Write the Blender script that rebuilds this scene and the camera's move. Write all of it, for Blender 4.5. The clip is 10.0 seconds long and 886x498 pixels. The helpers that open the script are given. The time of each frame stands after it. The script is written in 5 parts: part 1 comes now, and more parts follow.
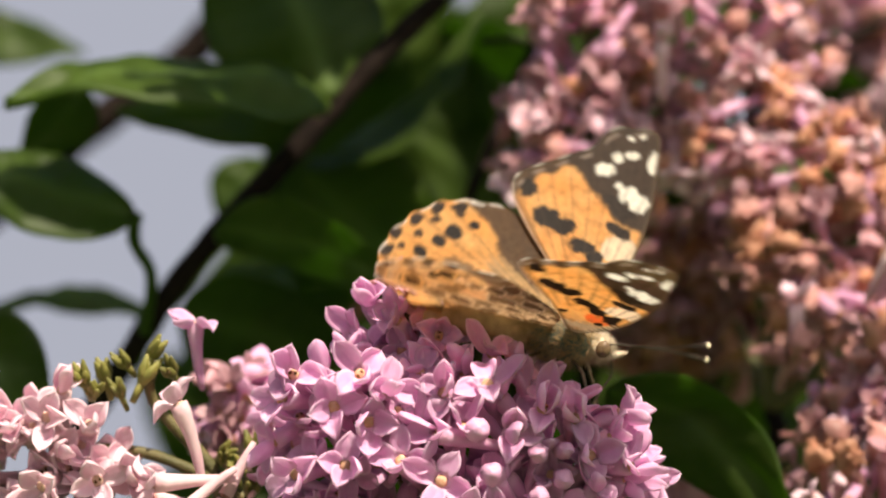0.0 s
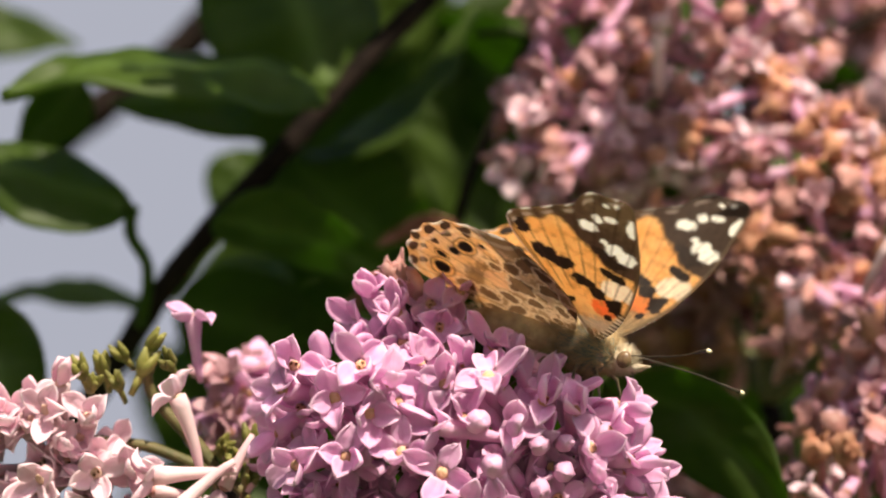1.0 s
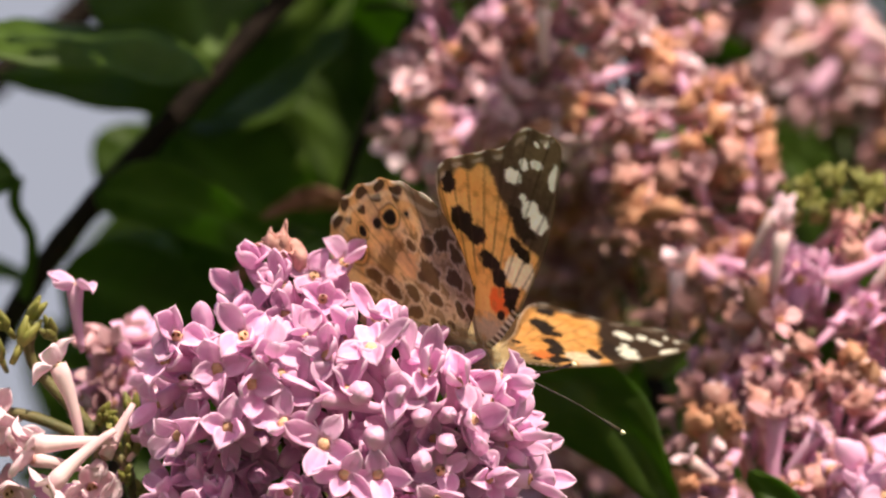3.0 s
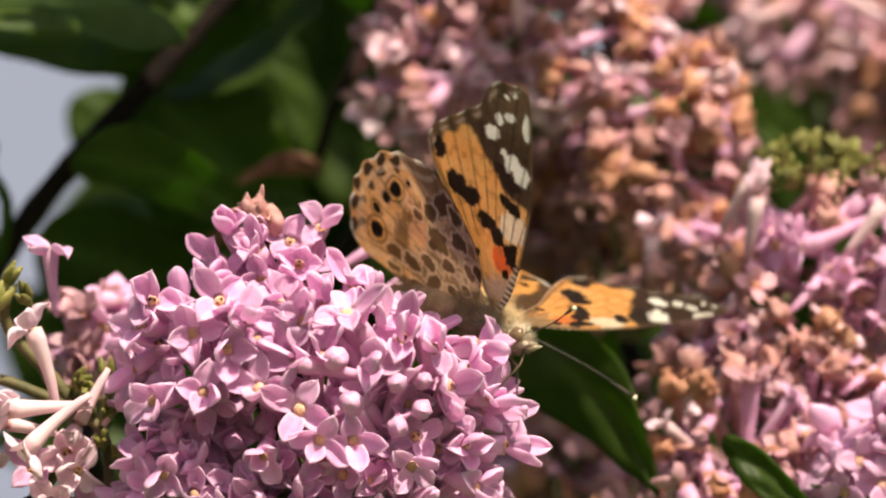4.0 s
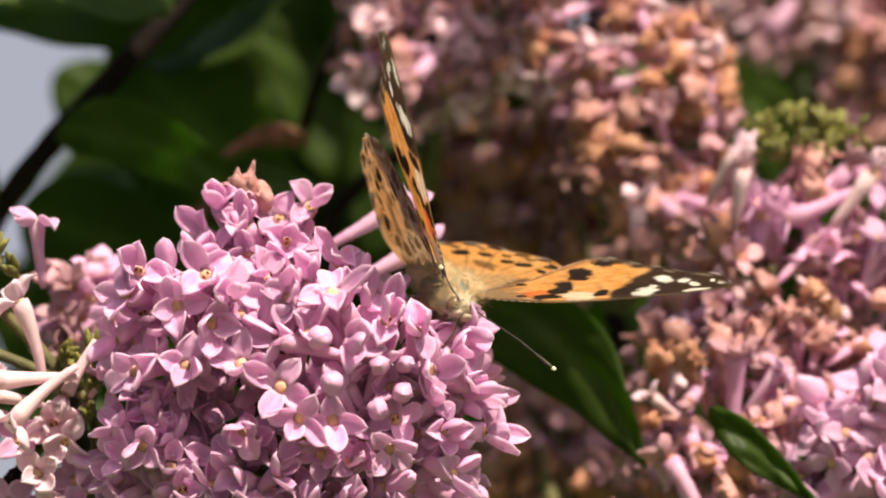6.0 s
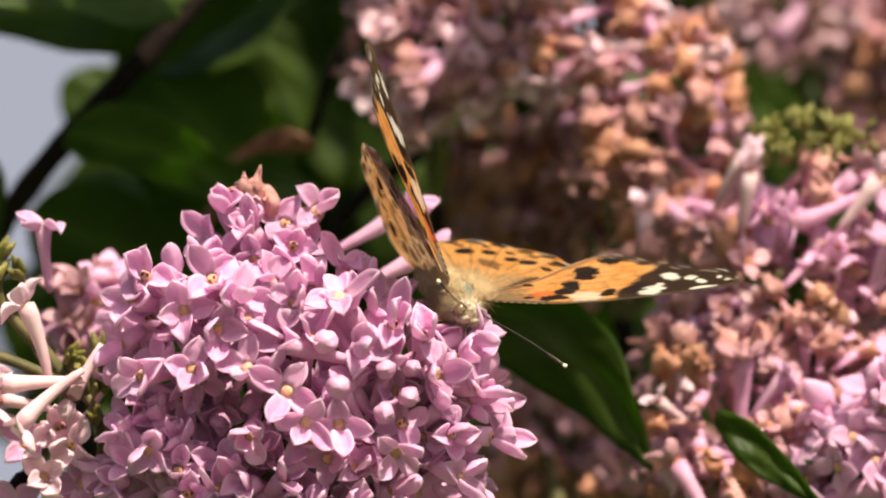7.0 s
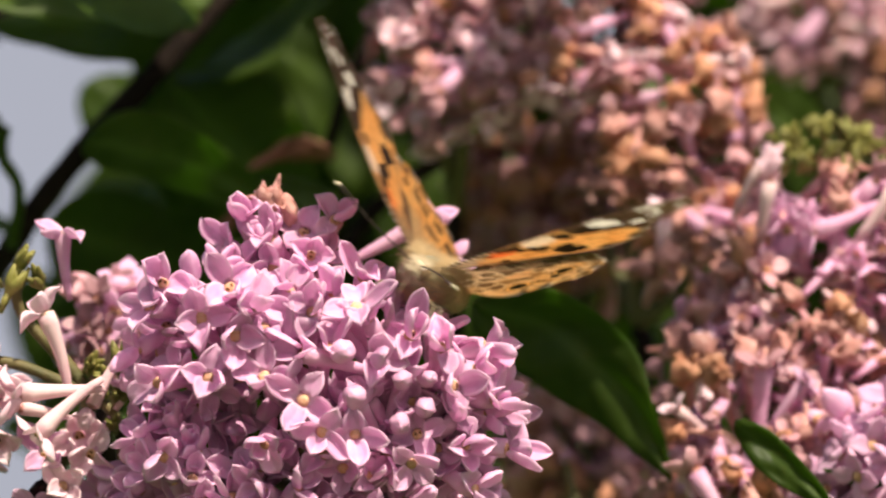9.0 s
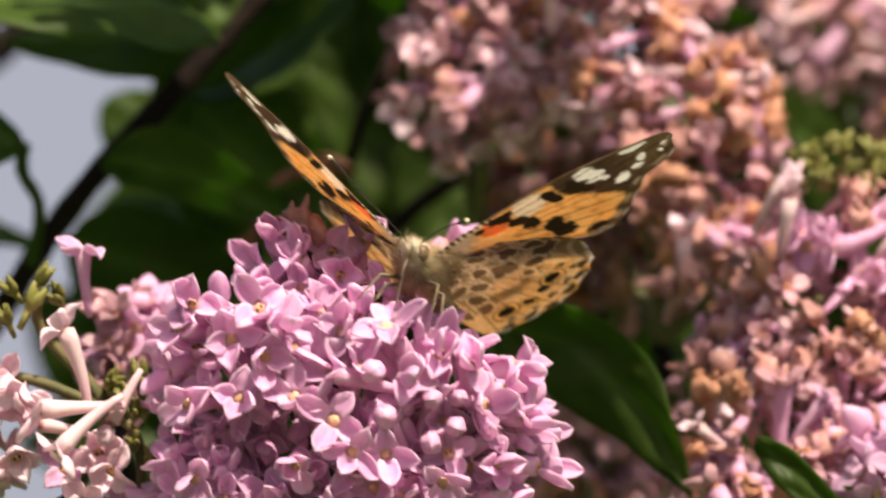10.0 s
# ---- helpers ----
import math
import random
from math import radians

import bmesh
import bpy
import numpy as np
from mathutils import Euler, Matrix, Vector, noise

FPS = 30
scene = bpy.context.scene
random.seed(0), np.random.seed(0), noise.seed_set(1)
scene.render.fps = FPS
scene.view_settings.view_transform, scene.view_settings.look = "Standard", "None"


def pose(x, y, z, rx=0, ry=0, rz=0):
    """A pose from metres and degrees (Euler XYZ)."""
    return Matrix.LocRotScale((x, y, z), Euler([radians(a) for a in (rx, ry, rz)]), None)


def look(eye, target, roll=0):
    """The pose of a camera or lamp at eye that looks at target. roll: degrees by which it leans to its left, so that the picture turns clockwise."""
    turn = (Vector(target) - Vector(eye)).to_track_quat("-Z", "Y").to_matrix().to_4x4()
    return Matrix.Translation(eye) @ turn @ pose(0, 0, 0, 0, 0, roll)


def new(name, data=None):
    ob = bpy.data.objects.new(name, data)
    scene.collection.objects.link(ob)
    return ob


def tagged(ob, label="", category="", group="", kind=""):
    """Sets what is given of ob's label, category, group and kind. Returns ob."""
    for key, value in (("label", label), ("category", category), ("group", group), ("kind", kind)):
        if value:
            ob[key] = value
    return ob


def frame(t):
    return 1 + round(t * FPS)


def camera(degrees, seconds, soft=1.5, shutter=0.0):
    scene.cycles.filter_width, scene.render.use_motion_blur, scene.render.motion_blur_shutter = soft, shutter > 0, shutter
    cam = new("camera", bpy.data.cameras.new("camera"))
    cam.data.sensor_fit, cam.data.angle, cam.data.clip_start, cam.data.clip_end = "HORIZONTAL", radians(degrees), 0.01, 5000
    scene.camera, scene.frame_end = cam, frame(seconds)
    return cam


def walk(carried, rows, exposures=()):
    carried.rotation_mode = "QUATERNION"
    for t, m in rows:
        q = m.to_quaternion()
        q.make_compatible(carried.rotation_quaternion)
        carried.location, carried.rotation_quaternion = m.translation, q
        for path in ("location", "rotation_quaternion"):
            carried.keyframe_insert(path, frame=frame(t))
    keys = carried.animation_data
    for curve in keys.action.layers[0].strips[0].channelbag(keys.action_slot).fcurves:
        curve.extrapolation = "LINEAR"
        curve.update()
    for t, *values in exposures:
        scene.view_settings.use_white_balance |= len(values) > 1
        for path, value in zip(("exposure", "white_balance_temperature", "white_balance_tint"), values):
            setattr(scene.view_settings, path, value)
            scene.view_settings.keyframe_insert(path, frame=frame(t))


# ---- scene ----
cam = camera(8.0, 10.0, soft=2.0, shutter=0.5)
cam.data.dof.use_dof = True
cam.data.dof.focus_distance = 0.742
cam.data.dof.aperture_fstop = 20.0

# The bush's own axes: x along the row of flowers, y into the bush, z up; tilted with the line of sight.
MM = 0.001
BUSH = pose(0, 0, 1.62, 9, 0, 0)


def mm(x, y, z):
    return Vector((x * MM, y * MM, z * MM))


def place(x, y, z, rx=0, ry=0, rz=0):
    return BUSH @ pose(x * MM, y * MM, z * MM, rx, ry, rz)


# seconds, yaw, pitch, roll in degrees, sideways and upward shift in mm
PATH = [
    (0, 0.000, 0.000, 0.000, 0.00, 0.00),
    (0.5, -0.007, 0.008, 0.164, 0.97, -1.51),
    (1, -0.211, -0.070, -0.007, -2.60, 0.04),
    (1.5, -0.247, 0.038, 0.093, 0.36, -2.39),
    (2, -0.451, -0.028, -0.027, -1.33, -1.65),
    (2.5, -0.794, 0.004, -0.125, 1.22, -3.43),
    (4, -1.249, -0.388, -0.247, 0.79, -3.47),
    (4.5, -1.471, -0.505, -0.268, -1.28, -2.28),
    (5, -1.533, -0.693, -0.399, -1.05, -2.05),
    (6.5, -1.433, -0.495, -0.155, 0.18, -5.51),
    (7, -1.293, -0.408, -0.210, 1.07, -6.18),
    (7.5, -1.209, -0.473, -0.124, -0.28, -5.41),
    (8, -1.126, -0.425, -0.135, 1.74, -4.85),
    (8.5, -1.116, -0.315, -0.247, -1.64, -4.81),
    (9, -1.206, -0.419, -0.248, -0.12, -5.00),
    (9.5, -1.049, -0.296, 0.016, 3.86, -8.73),
    (10, -0.998, -0.290, -0.288, 0.22, -4.68),
]
walk(cam, [(t, place(x, -750, z) @ pose(0, 0, 0, 0, 0, yaw) @ pose(0, 0, 0, pitch) @ pose(0, 0, 0, 0, roll, 0) @ pose(0, 0, 0, 90))
           for t, yaw, pitch, roll, x, z in PATH])

# ---- light ----
SUN_FROM = Vector((0.24, -0.54, 0.81)).normalized()
world = bpy.data.worlds.new("sky")
scene.world = world
world.use_nodes = True
wn = world.node_tree.nodes
sky = wn.new("ShaderNodeTexSky")
sky.sky_type = "NISHITA"
sky.sun_disc = False
sky.sun_elevation = math.asin(SUN_FROM.z)
sky.sun_rotation = math.atan2(SUN_FROM.x, SUN_FROM.y)
sky.air_density, sky.dust_density, sky.ozone_density = 1.0, 5.0, 0.6
world.node_tree.links.new(sky.outputs[0], wn["Background"].inputs[0])
wn["Background"].inputs[1].default_value = 0.062
sun = new("sun", bpy.data.lights.new("sun", "SUN"))
sun.data.energy, sun.data.angle, sun.data.color = 5.0, radians(0.6), (1.0, 0.89, 0.70)
sun.matrix_world = look(SUN_FROM * 10, (0, 0, 0))
scene.view_settings.exposure = 0.75


# ---- materials ----
def material(name, col_a, col_b, rough=0.5, scale=400.0, glow=0.0, through_col=None, bump=0.2, vary=0.25, rim=None, fine=3000.0, spec=0.4):
    """Noise between two colours, a random shade for each piece, fine relief; glow: how much light comes through a thin sheet."""
    m = bpy.data.materials.new(name)
    m.use_nodes = True
    n, link = m.node_tree.nodes, m.node_tree.links.new
    b = n["Principled BSDF"]
    co = n.new("ShaderNodeTexCoord")
    tex = n.new("ShaderNodeTexNoise")
    tex.inputs["Scale"].default_value, tex.inputs["Detail"].default_value = scale, 5.0
    link(co.outputs["Object"], tex.inputs["Vector"])
    ramp = n.new("ShaderNodeMapRange")
    ramp.inputs["From Min"].default_value, ramp.inputs["From Max"].default_value = 0.3, 0.7
    link(tex.outputs["Fac"], ramp.inputs["Value"])
    mix = n.new("ShaderNodeMix")
    mix.data_type = "RGBA"
    mix.inputs["A"].default_value, mix.inputs["B"].default_value = (*col_a, 1), (*col_b, 1)
    link(ramp.outputs["Result"], mix.inputs["Factor"])
    col = mix.outputs["Result"]
    if rim:
        at = n.new("ShaderNodeAttribute")
        at.attribute_name = "tint"
        mr = n.new("ShaderNodeMix")
        mr.data_type = "RGBA"
        mr.inputs["B"].default_value = (*rim, 1)
        link(at.outputs["Fac"], mr.inputs["Factor"])
        link(col, mr.inputs["A"])
        col = mr.outputs["Result"]
    if vary:
        info = n.new("ShaderNodeObjectInfo")
        val = n.new("ShaderNodeMapRange")
        val.inputs["To Min"].default_value, val.inputs["To Max"].default_value = 1 - vary, 1 + vary * 0.6
        link(info.outputs["Random"], val.inputs["Value"])
        hs = n.new("ShaderNodeHueSaturation")
        link(val.outputs["Result"], hs.inputs["Value"])
        link(col, hs.inputs["Color"])
        col = hs.outputs["Color"]
    link(col, b.inputs["Base Color"])
    b.inputs["Roughness"].default_value = rough
    b.inputs["Specular IOR Level"].default_value = spec
    f = n.new("ShaderNodeTexNoise")
    f.inputs["Scale"].default_value, f.inputs["Detail"].default_value = fine, 3.0
    link(co.outputs["Object"], f.inputs["Vector"])
    bp = n.new("ShaderNodeBump")
    bp.inputs["Strength"].default_value, bp.inputs["Distance"].default_value = bump, 0.0003
    link(f.outputs["Fac"], bp.inputs["Height"])
    link(bp.outputs["Normal"], b.inputs["Normal"])
    if glow:
        tr = n.new("ShaderNodeBsdfTranslucent")
        if through_col:
            tr.inputs["Color"].default_value = (*through_col, 1)
        else:
            half = n.new("ShaderNodeGamma")
            half.inputs["Gamma"].default_value = 0.65
            link(col, half.inputs["Color"])
            link(half.outputs["Color"], tr.inputs["Color"])
        ms = n.new("ShaderNodeMixShader")
        ms.inputs["Fac"].default_value = glow
        link(b.outputs[0], ms.inputs[1])
        link(tr.outputs[0], ms.inputs[2])
        link(ms.outputs[0], n["Material Output"].inputs["Surface"])
    return m


PETAL = material("lilac petal", (0.78, 0.39, 0.66), (0.88, 0.54, 0.78), 0.62, 500, 0.46, rim=(0.94, 0.76, 0.87), vary=0.22, spec=0.25, bump=0.25)
PETAL_PALE = material("pale lilac petal", (0.86, 0.56, 0.68), (0.93, 0.72, 0.80), 0.65, 500, 0.40, rim=(0.92, 0.78, 0.82), vary=0.15)
PETAL_DULL = material("fading lilac petal", (0.46, 0.20, 0.25), (0.66, 0.36, 0.40), 0.45, 400, 0.30, rim=(0.74, 0.50, 0.55), vary=0.4)
TUBE = material("lilac tube", (0.70, 0.33, 0.56), (0.82, 0.50, 0.68), 0.55, 350, 0.30, vary=0.15)
TUBE_PALE = material("pale lilac tube", (0.72, 0.45, 0.51), (0.83, 0.62, 0.64), 0.7, 350, 0.22, vary=0.10)
THROAT = material("flower throat", (0.60, 0.31, 0.15), (0.74, 0.48, 0.34), 0.7, 1500, 0.1, vary=0.3, bump=0.6)
THROAT_PALE = material("pale flower throat", (0.78, 0.50, 0.40), (0.82, 0.60, 0.46), 0.7, 1500, 0.1, vary=0.2, bump=0.4)
POLLEN = material("dark stamen hole", (0.10, 0.04, 0.01), (0.20, 0.08, 0.02), 0.8, 1500)
WITHERED = material("withered petal", (0.36, 0.125, 0.07), (0.66, 0.35, 0.22), 0.55, 300, 0.18, vary=0.4, bump=0.6, fine=1500)
WITHERED_PINK = material("half withered petal", (0.42, 0.17, 0.145), (0.64, 0.36, 0.335), 0.45, 300, 0.22, vary=0.35, bump=0.5, fine=1500)
BUD = material("closed bud", (0.62, 0.29, 0.49), (0.77, 0.45, 0.62), 0.5, 300, 0.1, vary=0.15)
GREEN_BUD = material("green calyx", (0.15, 0.15, 0.03), (0.28, 0.25, 0.07), 0.5, 400, 0.15, vary=0.3)
STALK = material("green-brown stalk", (0.07, 0.07, 0.02), (0.14, 0.11, 0.04), 0.6, 300, vary=0.2, bump=0.5)
BARK = material("dark bark", (0.008, 0.005, 0.004), (0.022, 0.014, 0.011), 0.85, 250, spec=0.1, vary=0.2, bump=0.8, fine=900)
LEAF = material("lilac leaf", (0.026, 0.048, 0.006), (0.052, 0.084, 0.010), 0.48, 120, 0.42, through_col=(0.20, 0.36, 0.008), spec=0.2, vary=0.3, bump=0.3, fine=500, rim=(0.11, 0.17, 0.04))
DRY_LEAF = material("dry leaf", (0.13, 0.05, 0.03), (0.26, 0.11, 0.07), 0.6, 150, 0.25, vary=0.2, bump=0.6, fine=500)
FUR = material("tawny fur", (0.32, 0.21, 0.10), (0.55, 0.40, 0.22), 0.8, 600, vary=0, bump=0.8)
FUR_PALE = material("pale fur", (0.38, 0.29, 0.20), (0.62, 0.52, 0.38), 0.85, 600, vary=0, bump=0.8)
THORAX = material("grey-green thorax", (0.09, 0.12, 0.10), (0.20, 0.23, 0.18), 0.5, 700, vary=0, bump=0.8)
EYE = material("insect eye", (0.10, 0.055, 0.03), (0.20, 0.13, 0.07), 0.25, 1500, vary=0)
DARK = material("dark insect leg", (0.05, 0.032, 0.02), (0.20, 0.15, 0.09), 0.5, 900, vary=0)
ANTENNA = material("dark antenna", (0.015, 0.010, 0.007), (0.05, 0.035, 0.02), 0.5, 900, vary=0)
CREAM = material("cream tip", (0.80, 0.68, 0.45), (0.85, 0.75, 0.55), 0.5, 900, vary=0)
GRASS = material("grass", (0.035, 0.07, 0.015), (0.07, 0.11, 0.03), 0.9, 1.5, vary=0, fine=40)


def wing_material():
    m = bpy.data.materials.new("scaled wing")
    m.use_nodes = True
    n, link = m.node_tree.nodes, m.node_tree.links.new
    b = n["Principled BSDF"]
    at = n.new("ShaderNodeAttribute")
    at.attribute_name = "scales"
    co = n.new("ShaderNodeTexCoord")
    tex = n.new("ShaderNodeTexNoise")
    tex.inputs["Scale"].default_value, tex.inputs["Detail"].default_value = 5000, 3
    link(co.outputs["Object"], tex.inputs["Vector"])
    v = n.new("ShaderNodeMapRange")
    v.inputs["To Min"].default_value, v.inputs["To Max"].default_value = 0.72, 1.25
    link(tex.outputs["Fac"], v.inputs["Value"])
    hs = n.new("ShaderNodeHueSaturation")
    link(v.outputs["Result"], hs.inputs["Value"])
    link(at.outputs["Color"], hs.inputs["Color"])
    link(hs.outputs["Color"], b.inputs["Base Color"])
    b.inputs["Roughness"].default_value = 0.6
    b.inputs["Specular IOR Level"].default_value = 0.3
    bp = n.new("ShaderNodeBump")
    bp.inputs["Strength"].default_value, bp.inputs["Distance"].default_value = 0.5, 0.0001
    link(tex.outputs["Fac"], bp.inputs["Height"])
    link(bp.outputs["Normal"], b.inputs["Normal"])
    tr = n.new("ShaderNodeBsdfTranslucent")
    # light passes two skins, so each takes half of the colour
    half = n.new("ShaderNodeGamma")
    half.inputs["Gamma"].default_value = 0.62
    link(hs.outputs["Color"], half.inputs["Color"])
    link(half.outputs["Color"], tr.inputs["Color"])
    ms = n.new("ShaderNodeMixShader")
    ms.inputs["Fac"].default_value = 0.62
    link(b.outputs[0], ms.inputs[1])
    link(tr.outputs[0], ms.inputs[2])
    link(ms.outputs[0], n["Material Output"].inputs["Surface"])
    return m


WING = wing_material()


# ---- mesh tools ----
def mesh_of(name, verts, faces, mats, slots=None, tints=None, smooth=True):
    me = bpy.data.meshes.new(name)
    me.from_pydata([tuple(v) for v in verts], [], faces)
    for m in mats:
        me.materials.append(m)
    if slots:
        me.polygons.foreach_set("material_index", slots)
    if tints is not None:
        at = me.attributes.new("tint", "FLOAT", "POINT")
        at.data.foreach_set("value", tints)
    me.polygons.foreach_set("use_smooth", [smooth] * len(me.polygons))
    me.update()
    return me


def part(name, data, parent, m=None, label=""):
    ob = new(name, data)
    ob.parent = parent
    if m is not None:
        ob.matrix_basis = m
    if label:
        tagged(ob, label)
    return ob


def sheet(fn, nu, nv, thick):
    """A thin closed sheet over (u, v) in 0..1: fn gives the point; the back lies thick metres under the front."""
    pts = [[Vector(fn(i / nu, j / nv)) for j in range(nv + 1)] for i in range(nu + 1)]
    verts = []
    for side in (0, 1):
        for i in range(nu + 1):
            for j in range(nv + 1):
                du = pts[min(i + 1, nu)][j] - pts[max(i - 1, 0)][j]
                dv = pts[i][min(j + 1, nv)] - pts[i][max(j - 1, 0)]
                nrm = du.cross(dv)
                nrm = nrm.normalized() if nrm.length > 1e-12 else Vector((0, 0, 1))
                edge = j in (0, nv) or i in (0, nu)
                verts.append(pts[i][j] - nrm * thick * (side - 0.5) * (0.3 if edge else 1))
    w, k = nv + 1, (nu + 1) * (nv + 1)
    faces = []
    for i in range(nu):
        for j in range(nv):
            a = i * w + j
            faces.append((a, a + w, a + w + 1, a + 1))
            faces.append((k + a, k + a + 1, k + a + w + 1, k + a + w))
    for i in range(nu):
        for j, flip in ((0, 0), (nv, 1)):
            a = i * w + j
            q = (a, k + a, k + a + w, a + w)
            faces.append(q[::-1] if flip else q)
    for j in range(nv):
        for i, flip in ((0, 1), (nu, 0)):
            a = i * w + j
            q = (a, k + a, k + a + 1, a + 1)
            faces.append(q[::-1] if flip else q)
    return verts, faces


def tube_geo(points, radii, seg=8):
    """A tube through points with the given radii, closed at both ends."""
    verts, faces = [], []
    pts = [Vector(p) for p in points]
    side = None
    for i, p in enumerate(pts):
        d = (pts[min(i + 1, len(pts) - 1)] - pts[max(i - 1, 0)]).normalized()
        if side is None:
            side = d.orthogonal().normalized()
        side = (side - d * side.dot(d)).normalized()
        up = d.cross(side)
        for s in range(seg):
            a = 2 * math.pi * s / seg
            verts.append(p + (side * math.cos(a) + up * math.sin(a)) * radii[i])
    for i in range(len(pts) - 1):
        for s in range(seg):
            a, b = i * seg + s, i * seg + (s + 1) % seg
            faces.append((a, b, b + seg, a + seg))
    faces.append(tuple(range(seg))[::-1])
    faces.append(tuple(range((len(pts) - 1) * seg, len(pts) * seg)))
    return verts, faces


def join_geo(bits):
    """bits: (verts, faces, slot) -> verts, faces, slots."""
    verts, faces, slots = [], [], []
    for v, f, s in bits:
        k = len(verts)
        verts += list(v)
        faces += [tuple(i + k for i in q) for q in f]
        slots += [s] * len(f)
    return verts, faces, slots


def ball_geo(centre, rx, ry, rz, nu=10, nv=7, lump=0.0, seed=0.0):
    verts, faces = [], []
    c = Vector(centre)
    for j in range(nv + 1):
        th = math.pi * j / nv
        for i in range(nu):
            ph = 2 * math.pi * i / nu
            d = Vector((math.sin(th) * math.cos(ph), math.sin(th) * math.sin(ph), math.cos(th)))
            k = 1 + lump * noise.noise(Vector((d.x * 1.7 + seed, d.y * 1.7, d.z * 1.7)))
            verts.append(c + Vector((d.x * rx, d.y * ry, d.z * rz)) * k)
    for j in range(nv):
        for i in range(nu):
            a, b = j * nu + i, j * nu + (i + 1) % nu
            faces.append((a, a + nu, b + nu, b))
    return verts, faces


def curve_through(points, steps):
    """Smooth samples through points (Catmull-Rom), in mm, given back in metres."""
    p = [Vector(q) for q in points]
    p = [2 * p[0] - p[1]] + p + [2 * p[-1] - p[-2]]
    out = []
    for i in range(1, len(p) - 2):
        for s in range(steps):
            t = s / steps
            a, b, c, d = p[i - 1:i + 3]
            out.append((2 * b + (c - a) * t + (2 * a - 5 * b + 4 * c - d) * t * t + (3 * b - a - 3 * c + d) * t ** 3) * 0.5 * MM)
    out.append(p[-2] * MM)
    return out


def facing(x, y, z, fx, fz, spin=0.0, size=1.0, fy=None):
    """A pose at (x, y, z) mm whose z axis looks along (fx, fy, fz)."""
    if fy is None:
        fy = -math.sqrt(max(0.02, 1 - fx * fx - fz * fz))
    q = Vector((fx, fy, fz)).normalized().to_track_quat("Z", "Y")
    return Matrix.LocRotScale(mm(x, y, z), q @ Euler((0, 0, spin)).to_quaternion(), (size, size, size))


# ---- florets ----
def petal_mesh(name, mat, length, width, lift, cup, curl, seed):
    """One pointed petal from the throat outwards along x, its rim turned up and its tip hooked."""
    rnd = random.Random(seed)
    skew = rnd.uniform(-0.25, 0.25)

    def fn(u, v):
        s = v * 2 - 1
        w = width * (0.40 + 0.60 * math.sin(math.pi * min(u * 0.8 + 0.12, 1) ** 0.9)) * (1 - 0.94 * max(0, (u - 0.6) / 0.4) ** 2.8)
        x = 0.7 + length * u * (1 - 0.06 * abs(s) ** 2)
        z = lift * length * u + cup * (s * s) * w * (0.4 + 0.6 * u) + curl * u ** 3 * length * 0.35
        z += 0.10 * length * noise.noise(Vector((u * 2.3, s * 1.6, seed * 3.1))) - 0.22 * math.exp(-(s / 0.22) ** 2) * math.sin(math.pi * min(1, u * 1.1)) + 0.16 * max(0, abs(s) - 0.6) * length
        return mm(x, s * w * 0.5 + skew * u * u, z)
    verts, faces = sheet(fn, 9, 10, 0.26 * MM)
    tint = []
    for side in (0, 1):
        for i in range(10):
            for j in range(11):
                s, u = abs(j / 5 - 1), i / 9
                tint.append(min(1.0, 0.30 * s ** 6 + 0.35 * u ** 5 + 0.6 * max(0, 1 - u * 3.2) ** 1.5 + 0.14 * noise.noise(Vector((u * 6, j * 0.5, seed)))))
    return mesh_of(name, verts, faces, [mat], tints=tint)


def floret_tube_mesh(name, mat, length=9.0, bend=0.6):
    pts = [mm(bend * (k / 7) ** 2 * 1.2, 0, -length * k / 7) for k in range(8)]
    rad = [1.2, 1.2, 1.0, 0.85, 0.75, 0.68, 0.58, 0.4]
    v, f = tube_geo(pts, [r * MM for r in rad], 9)
    return mesh_of(name, v, f, [mat])


def throat_mesh(name, ring, hole, open_hole):
    bits = [(*ball_geo(mm(0, 0, 0.05), 0.72 * MM, 0.72 * MM, 0.4 * MM, 10, 6, 0.2), 0)]
    if open_hole:
        for dx in (-0.28, 0.30):
            bits.append((*ball_geo(mm(dx, 0.12 * dx, 0.38), 0.2 * MM, 0.26 * MM, 0.12 * MM, 6, 4), 1))
    v, f, s = join_geo(bits)
    return mesh_of(name, v, f, [ring, hole], s)


def petal_set(tag, mat):
    return [petal_mesh("petal " + tag, mat, 3.1 + 0.3 * (k % 3), 2.5 + 0.3 * (k % 2), 0.05 + 0.28 * (k % 3), 0.24 + 0.08 * (k % 4), (-0.5, 0.4, 0.9, -0.9)[k % 4], k + 1) for k in range(8)]


PETALS = petal_set("mauve", PETAL)
PETALS_PALE = petal_set("pale", PETAL_PALE)
TUBE_ME = [floret_tube_mesh("tube", TUBE, 9.5, b) for b in (0.2, 1.2)]
TUBE_PALE_ME = [floret_tube_mesh("pale tube", TUBE_PALE, 10.5, b) for b in (0.3, 1.4)]
THROATS = [throat_mesh("throat", THROAT, POLLEN, k) for k in (0, 1)]
THROATS_PALE = [throat_mesh("pale throat", THROAT_PALE, POLLEN, k) for k in (0, 1)]


